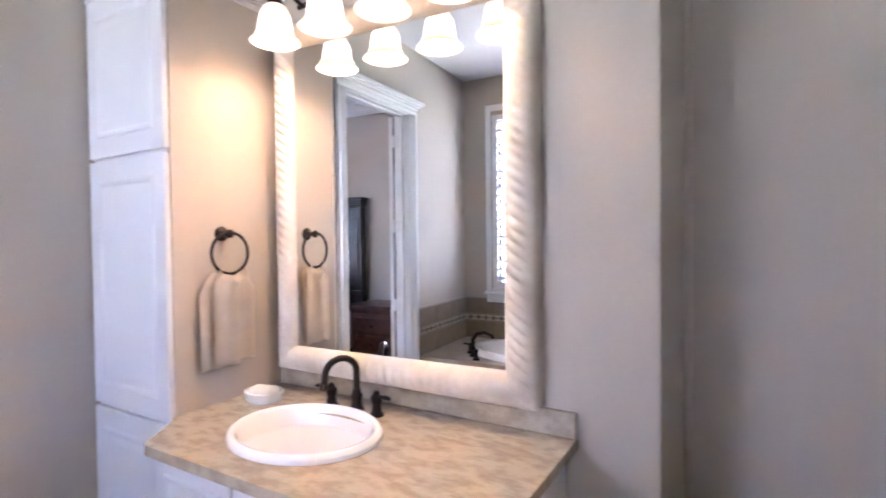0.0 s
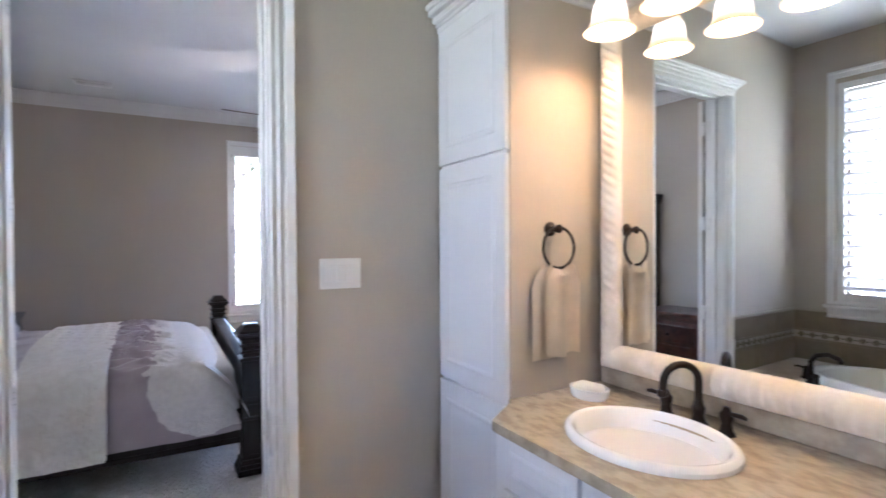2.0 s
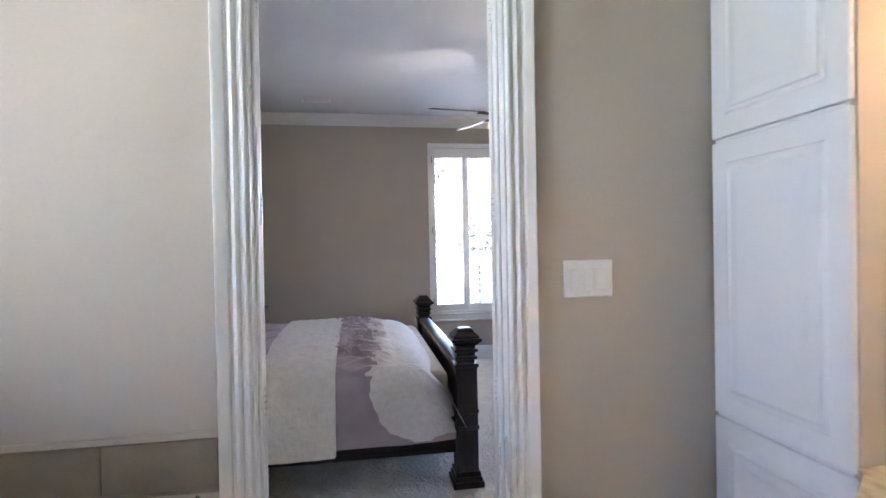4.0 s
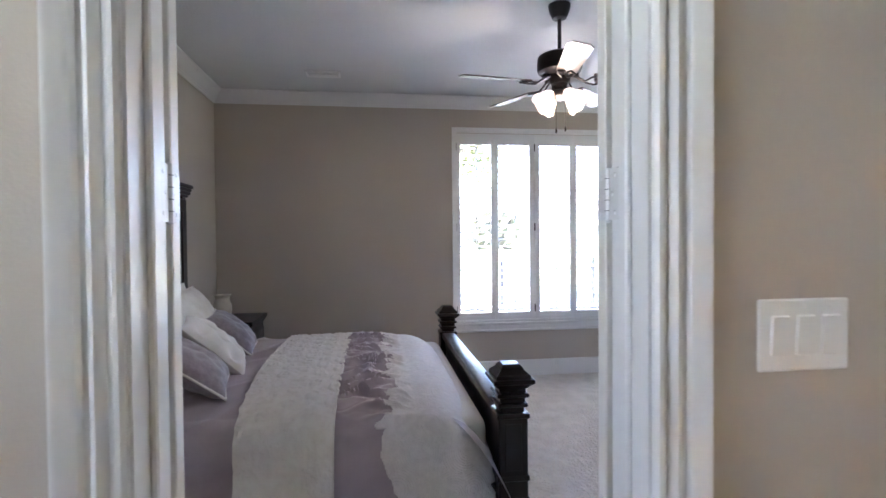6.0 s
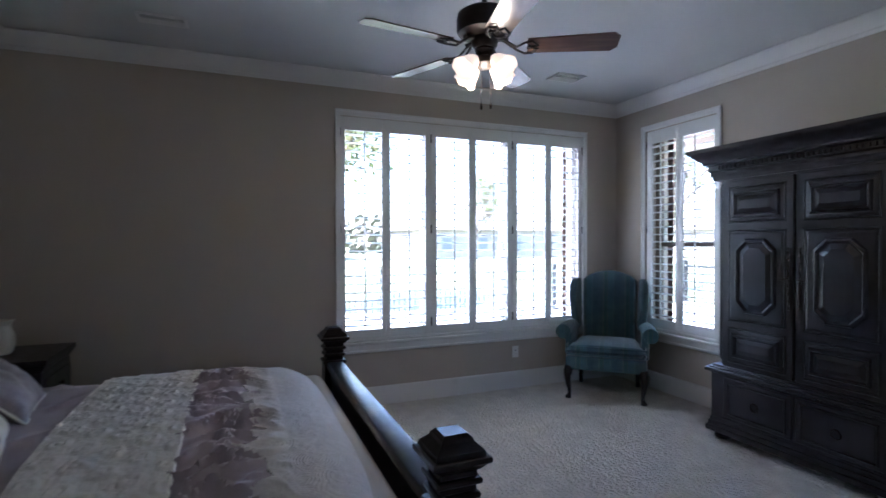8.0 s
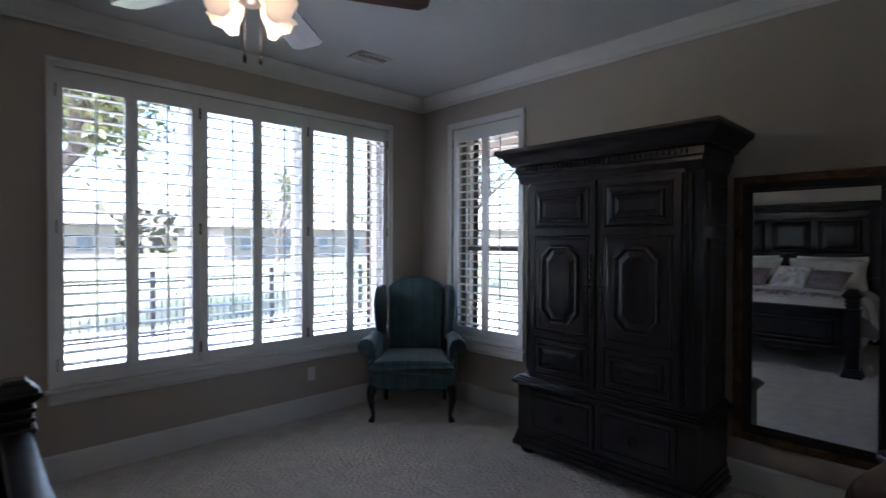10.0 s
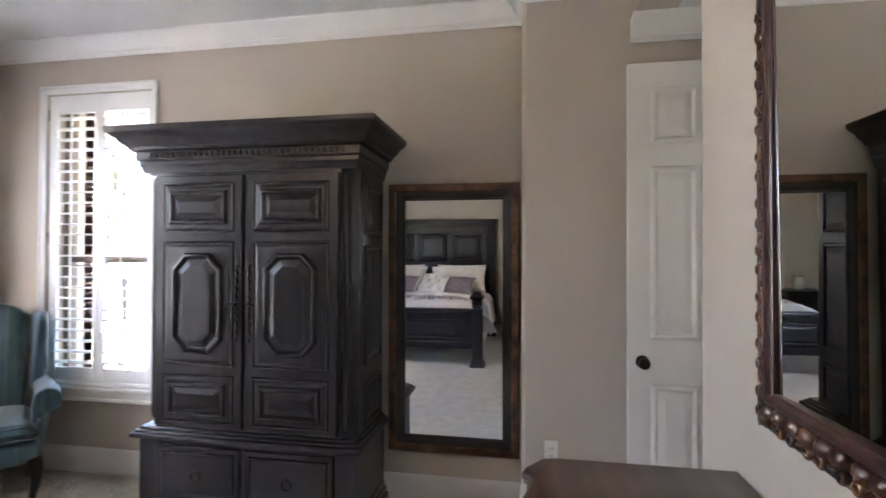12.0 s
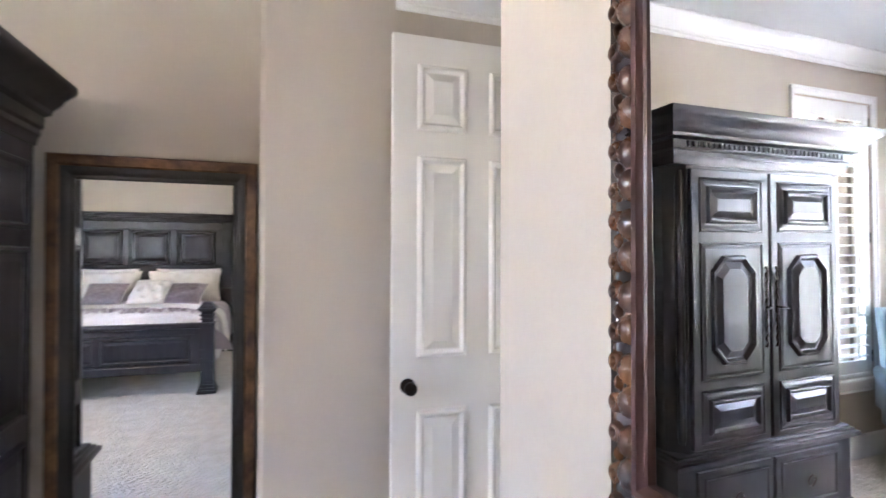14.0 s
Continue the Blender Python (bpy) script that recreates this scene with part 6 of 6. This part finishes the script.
# ---- outside ----
GRASS = material("lawn", (0.15, 0.18, 0.09), 0.9, vary=0.2, scale=0.4, fine=30, color2=(0.20, 0.20, 0.12), bump=0.02, bump_scale=20)
PAVE = material("pale_concrete", (0.58, 0.56, 0.53), 0.85, vary=0.08, scale=1.2, fine=40)
BRICK = material("brown_brick", (0.22, 0.12, 0.085), 0.85, vary=0.15, scale=4, fine=50, color2=(0.15, 0.085, 0.065))
bm = bmesh.new()
bmesh.ops.create_grid(bm, x_segments=8, y_segments=8, size=900, matrix=Matrix.Translation((0, 0, -0.35)))
structure("ground", bm, GRASS, "green lawn reaching the far houses", category="lawn")
structure("pavement_patio", bx(-15.0, -12, -0.36, -8.36, 12, -0.18), PAVE, "pale concrete patio behind the house", category="patio")
structure("pavement_porch", bx(-8.36, 4.8, -0.36, 2, 8.2, -0.16), PAVE, "pale concrete porch", category="patio")
# brick reveals round the windows
for nm, m, x0, x1 in (("wall_brick_west", MW, 1.24, 3.89), ("wall_brick_north", MN, -7.50, -6.63)):
    bm = bmesh.new()
    for a, b, z0, z1 in ((x0 - 1.4, x0, -0.3, 3.2), (x1, x1 + (0.45 if nm[11:] == "west" else 1.4), -0.3, 3.2), (x0, x1, -0.3, 0.58), (x0, x1, 2.63, 3.2)):
        n = max(1, round((z1 - z0) / 0.075))
        for k in range(n):
            h = (z1 - z0) / n
            box(bm, a, 0.302, z0 + k * h, b, 0.402, z0 + (k + 1) * h - 0.010)
        box(bm, a, 0.302, z0, b, 0.394, z1)
    ob = structure(nm, bm, BRICK, "brown brick courses outside the window", soft=False)
    ob.matrix_world = m
SOFFIT = material("brown_soffit", (0.20, 0.13, 0.09), 0.7, vary=0.1, scale=3, fine=40)
structure("roof_eave", bx(-8.62, YS - 1, 2.98, -8.22, YN + 1.2, 3.1), SOFFIT, "brown eave board over the west window", category="eave")
structure("roof_porch", bx(-8.95, YN + 0.72, 2.78, 2.0, YN + 4.2, 2.95), SOFFIT, "brown porch roof outside the north window", category="roof")
bm = bmesh.new()
stack(bm, -6.2, 8.1, [(0.16, -0.2, 2.8), (0.2, -0.2, 0.05), (0.2, 2.65, 2.8)], 0.01)
pc = structure("porch_column", bm, BRICK, "brick porch column", category="column")

IRON = plain("black_iron", (0.02, 0.02, 0.022), 0.5, 0.4)


def fence(p, q, n):
    """Black iron picket fence: posts, two rails and pickets."""
    p, q = Vector(p), Vector(q)
    f = thing("iron_fence", "black iron picket fence across the garden", "fence", "garden fences")
    d = (q - p)
    ang = math.degrees(math.atan2(d.y, d.x))
    L = d.length
    f.matrix_world = pose(p.x, p.y, -0.35, 0, 0, ang)
    for z in (0.18, 1.12):
        part("rail", bx(0, -0.015, z, L, 0.015, z + 0.03), IRON, f, soft=False)
    src = None
    npost = max(2, round(L / 2.2))
    for k in range(npost + 1):
        if src is None:
            src = part("post", bx(-0.04, -0.04, 0, 0.04, 0.04, 1.32), IRON, f, soft=False)
        else:
            shared("post", src, f, Matrix.Translation((L * k / npost, 0, 0)))
    bm = bmesh.new()
    m_ = int(L / 0.12)
    for k in range(m_):
        x = L * (k + 0.5) / m_
        box(bm, x - 0.008, -0.008, 0.05, x + 0.008, 0.008, 1.25)
    pk = part("pickets", bm, IRON, f, soft=False)
    tagged(pk, kind="stuff")


fence((-13.9, -12, 0), (-13.9, 12.0, 0), 0)
fence((-13.9, 12.0, 0), (0, 12.0, 0), 0)

BARK = material("grey_bark", (0.10, 0.08, 0.065), 0.9, vary=0.25, scale=8, fine=40, streak=(4, 4, 1), bump=0.01, bump_scale=20)
LEAF = material("spring_leaves", (0.09, 0.13, 0.035), 0.6, vary=0.3, scale=0.8, fine=6, color2=(0.13, 0.11, 0.04))
NEEDLE = material("far_foliage", (0.09, 0.10, 0.06), 0.8, vary=0.3, scale=0.3, fine=3, color2=(0.13, 0.11, 0.085))


def tree(x, y, h, spread_, leaves, seed, leaf=0.09, mat=None):
    rnd = random.Random(seed)
    t = thing("tree", "garden tree with grey trunk, bare limbs and sparse spring leaves", "tree", "garden trees", pose(x, y, -0.35))
    bm = bmesh.new()
    tips = []

    def limb(p, d, length, r, depth):
        pts, rs = [p], [r]
        q = p.copy()
        n = 5
        for k in range(n):
            d = (d + Vector((rnd.uniform(-.22, .22), rnd.uniform(-.22, .22), rnd.uniform(-.05, .16)))).normalized()
            q = q + d * length / n
            pts.append(q.copy())
            rs.append(r * (1 - 0.6 * (k + 1) / n))
            if depth and k > 0:
                for _ in range(2):
                    e = (d + Vector((rnd.uniform(-1, 1), rnd.uniform(-1, 1), rnd.uniform(-.1, .6)))).normalized()
                    limb(q.copy(), e, length * rnd.uniform(.45, .7), rs[-1] * 0.6, depth - 1)
            if depth == 0:
                tips.append(q.copy())
        tube(bm, pts, rs, 6 if depth < 2 else 9)

    limb(Vector((0, 0, 0)), Vector((0, 0, 1)), h * 0.7, h * 0.028, 3)
    part("trunk", bm, BARK, t)
    vs, fs = [], []
    for _ in range(leaves):
        c = rnd.choice(tips) + Vector((rnd.gauss(0, .22), rnd.gauss(0, .22), rnd.gauss(0, .18))) * spread_
        u = Vector((rnd.uniform(-1, 1), rnd.uniform(-1, 1), rnd.uniform(-1, 1))).normalized()
        w = u.orthogonal().normalized()
        s = leaf * rnd.uniform(.6, 1.3)
        n = len(vs)
        vs += [c - u * s, c + w * s * .45, c + u * s, c - w * s * .45]
        fs.append((n, n + 1, n + 2, n + 3))
    me = bpy.data.meshes.new("crown")
    me.from_pydata([tuple(v) for v in vs], [], fs)
    me.materials.append(mat or LEAF)
    c = new("crown", me)
    c.parent = t
    return t


tree(-15.4, 1.5, 7.8, 2.3, 15000, 3, 0.10)
tree(-17.5, 15.0, 7.0, 1.2, 900, 8)
tree(-9.6, 14.5, 7.5, 1.3, 700, 11)
tree(-46, 21, 7.0, 1.6, 1500, 14, 0.16)


def house(x, y, w, d, h, turn, wallc):
    hs = thing("house", "far brick house with a dark pitched roof", "house", "far houses", pose(x, y, -0.35, 0, 0, turn))
    part("wall", bx(-w / 2, -d / 2, 0, w / 2, d / 2, h), wallc, hs, soft=False)
    bm = bmesh.new()
    e = 0.6
    lo = [bm.verts.new(p) for p in ((-w / 2 - e, -d / 2 - e, h), (w / 2 + e, -d / 2 - e, h), (w / 2 + e, d / 2 + e, h), (-w / 2 - e, d / 2 + e, h))]
    a, b = bm.verts.new((-w / 2 + d * 0.45, 0, h + d * 0.42)), bm.verts.new((w / 2 - d * 0.45, 0, h + d * 0.42))
    for f in ((lo[0], lo[1], b, a), (lo[1], lo[2], b), (lo[2], lo[3], a, b), (lo[3], lo[0], a), tuple(lo[::-1])):
        bm.faces.new(f)
    part("roof", bm, ROOF, hs, soft=False)
    for k in range(4):
        for sy in (-1, 1):
            xx = -w / 2 + w * (k + 0.5) / 4
            wi = part("window", bx(xx - 0.55, sy * d / 2 - 0.03, 0.95, xx + 0.55, sy * d / 2 + 0.03, 2.3), PANEG, hs, soft=False)
    for sx in (-1, 1):
        part("window", bx(sx * w / 2 - 0.03, -0.8, 0.9, sx * w / 2 + 0.03, 0.8, 2.4), PANEG, hs, soft=False)


PANEG = material("far_window_glass", (0.14, 0.15, 0.17), 0.2, vary=0.1)
ROOF = material("grey_shingles", (0.20, 0.19, 0.19), 0.9, vary=0.15, scale=2, fine=20)
STUCCO = material("grey_beige_brick", (0.27, 0.235, 0.21), 0.9, vary=0.12, scale=1.5, fine=20)
house(-62, 2, 18, 10, 3.2, 88, STUCCO)
house(-58, 27, 18, 10, 3.2, 96, STUCCO)
house(-66, -24, 16, 10, 3.0, 84, STUCCO)
house(-50, 55, 18, 10, 3.2, 120, STUCCO)
# far woods behind the houses
vs, fs = [], []
rnd = random.Random(4)
for k in range(9000):
    a = rnd.uniform(radians(85), radians(275))
    r = rnd.uniform(85, 115)
    top = 5.5 + 2.5 * noise.noise((a * 9, 0, 0)) + 1.5 * noise.noise((a * 31, 1, 0))
    c = Vector((r * math.cos(a), r * math.sin(a), rnd.uniform(-0.5, top)))
    u = Vector((rnd.uniform(-1, 1), rnd.uniform(-1, 1), rnd.uniform(-1, 1))).normalized()
    w = u.orthogonal().normalized()
    s = rnd.uniform(.5, 1.2)
    n = len(vs)
    vs += [c - u * s, c + w * s, c + u * s, c - w * s]
    fs.append((n, n + 1, n + 2, n + 3))
me = bpy.data.meshes.new("far_woods")
me.from_pydata([tuple(v) for v in vs], [], fs)
me.materials.append(NEEDLE)
tagged(new("far_woods", me), "hazy line of far trees behind the houses", "woods", "", "stuff")
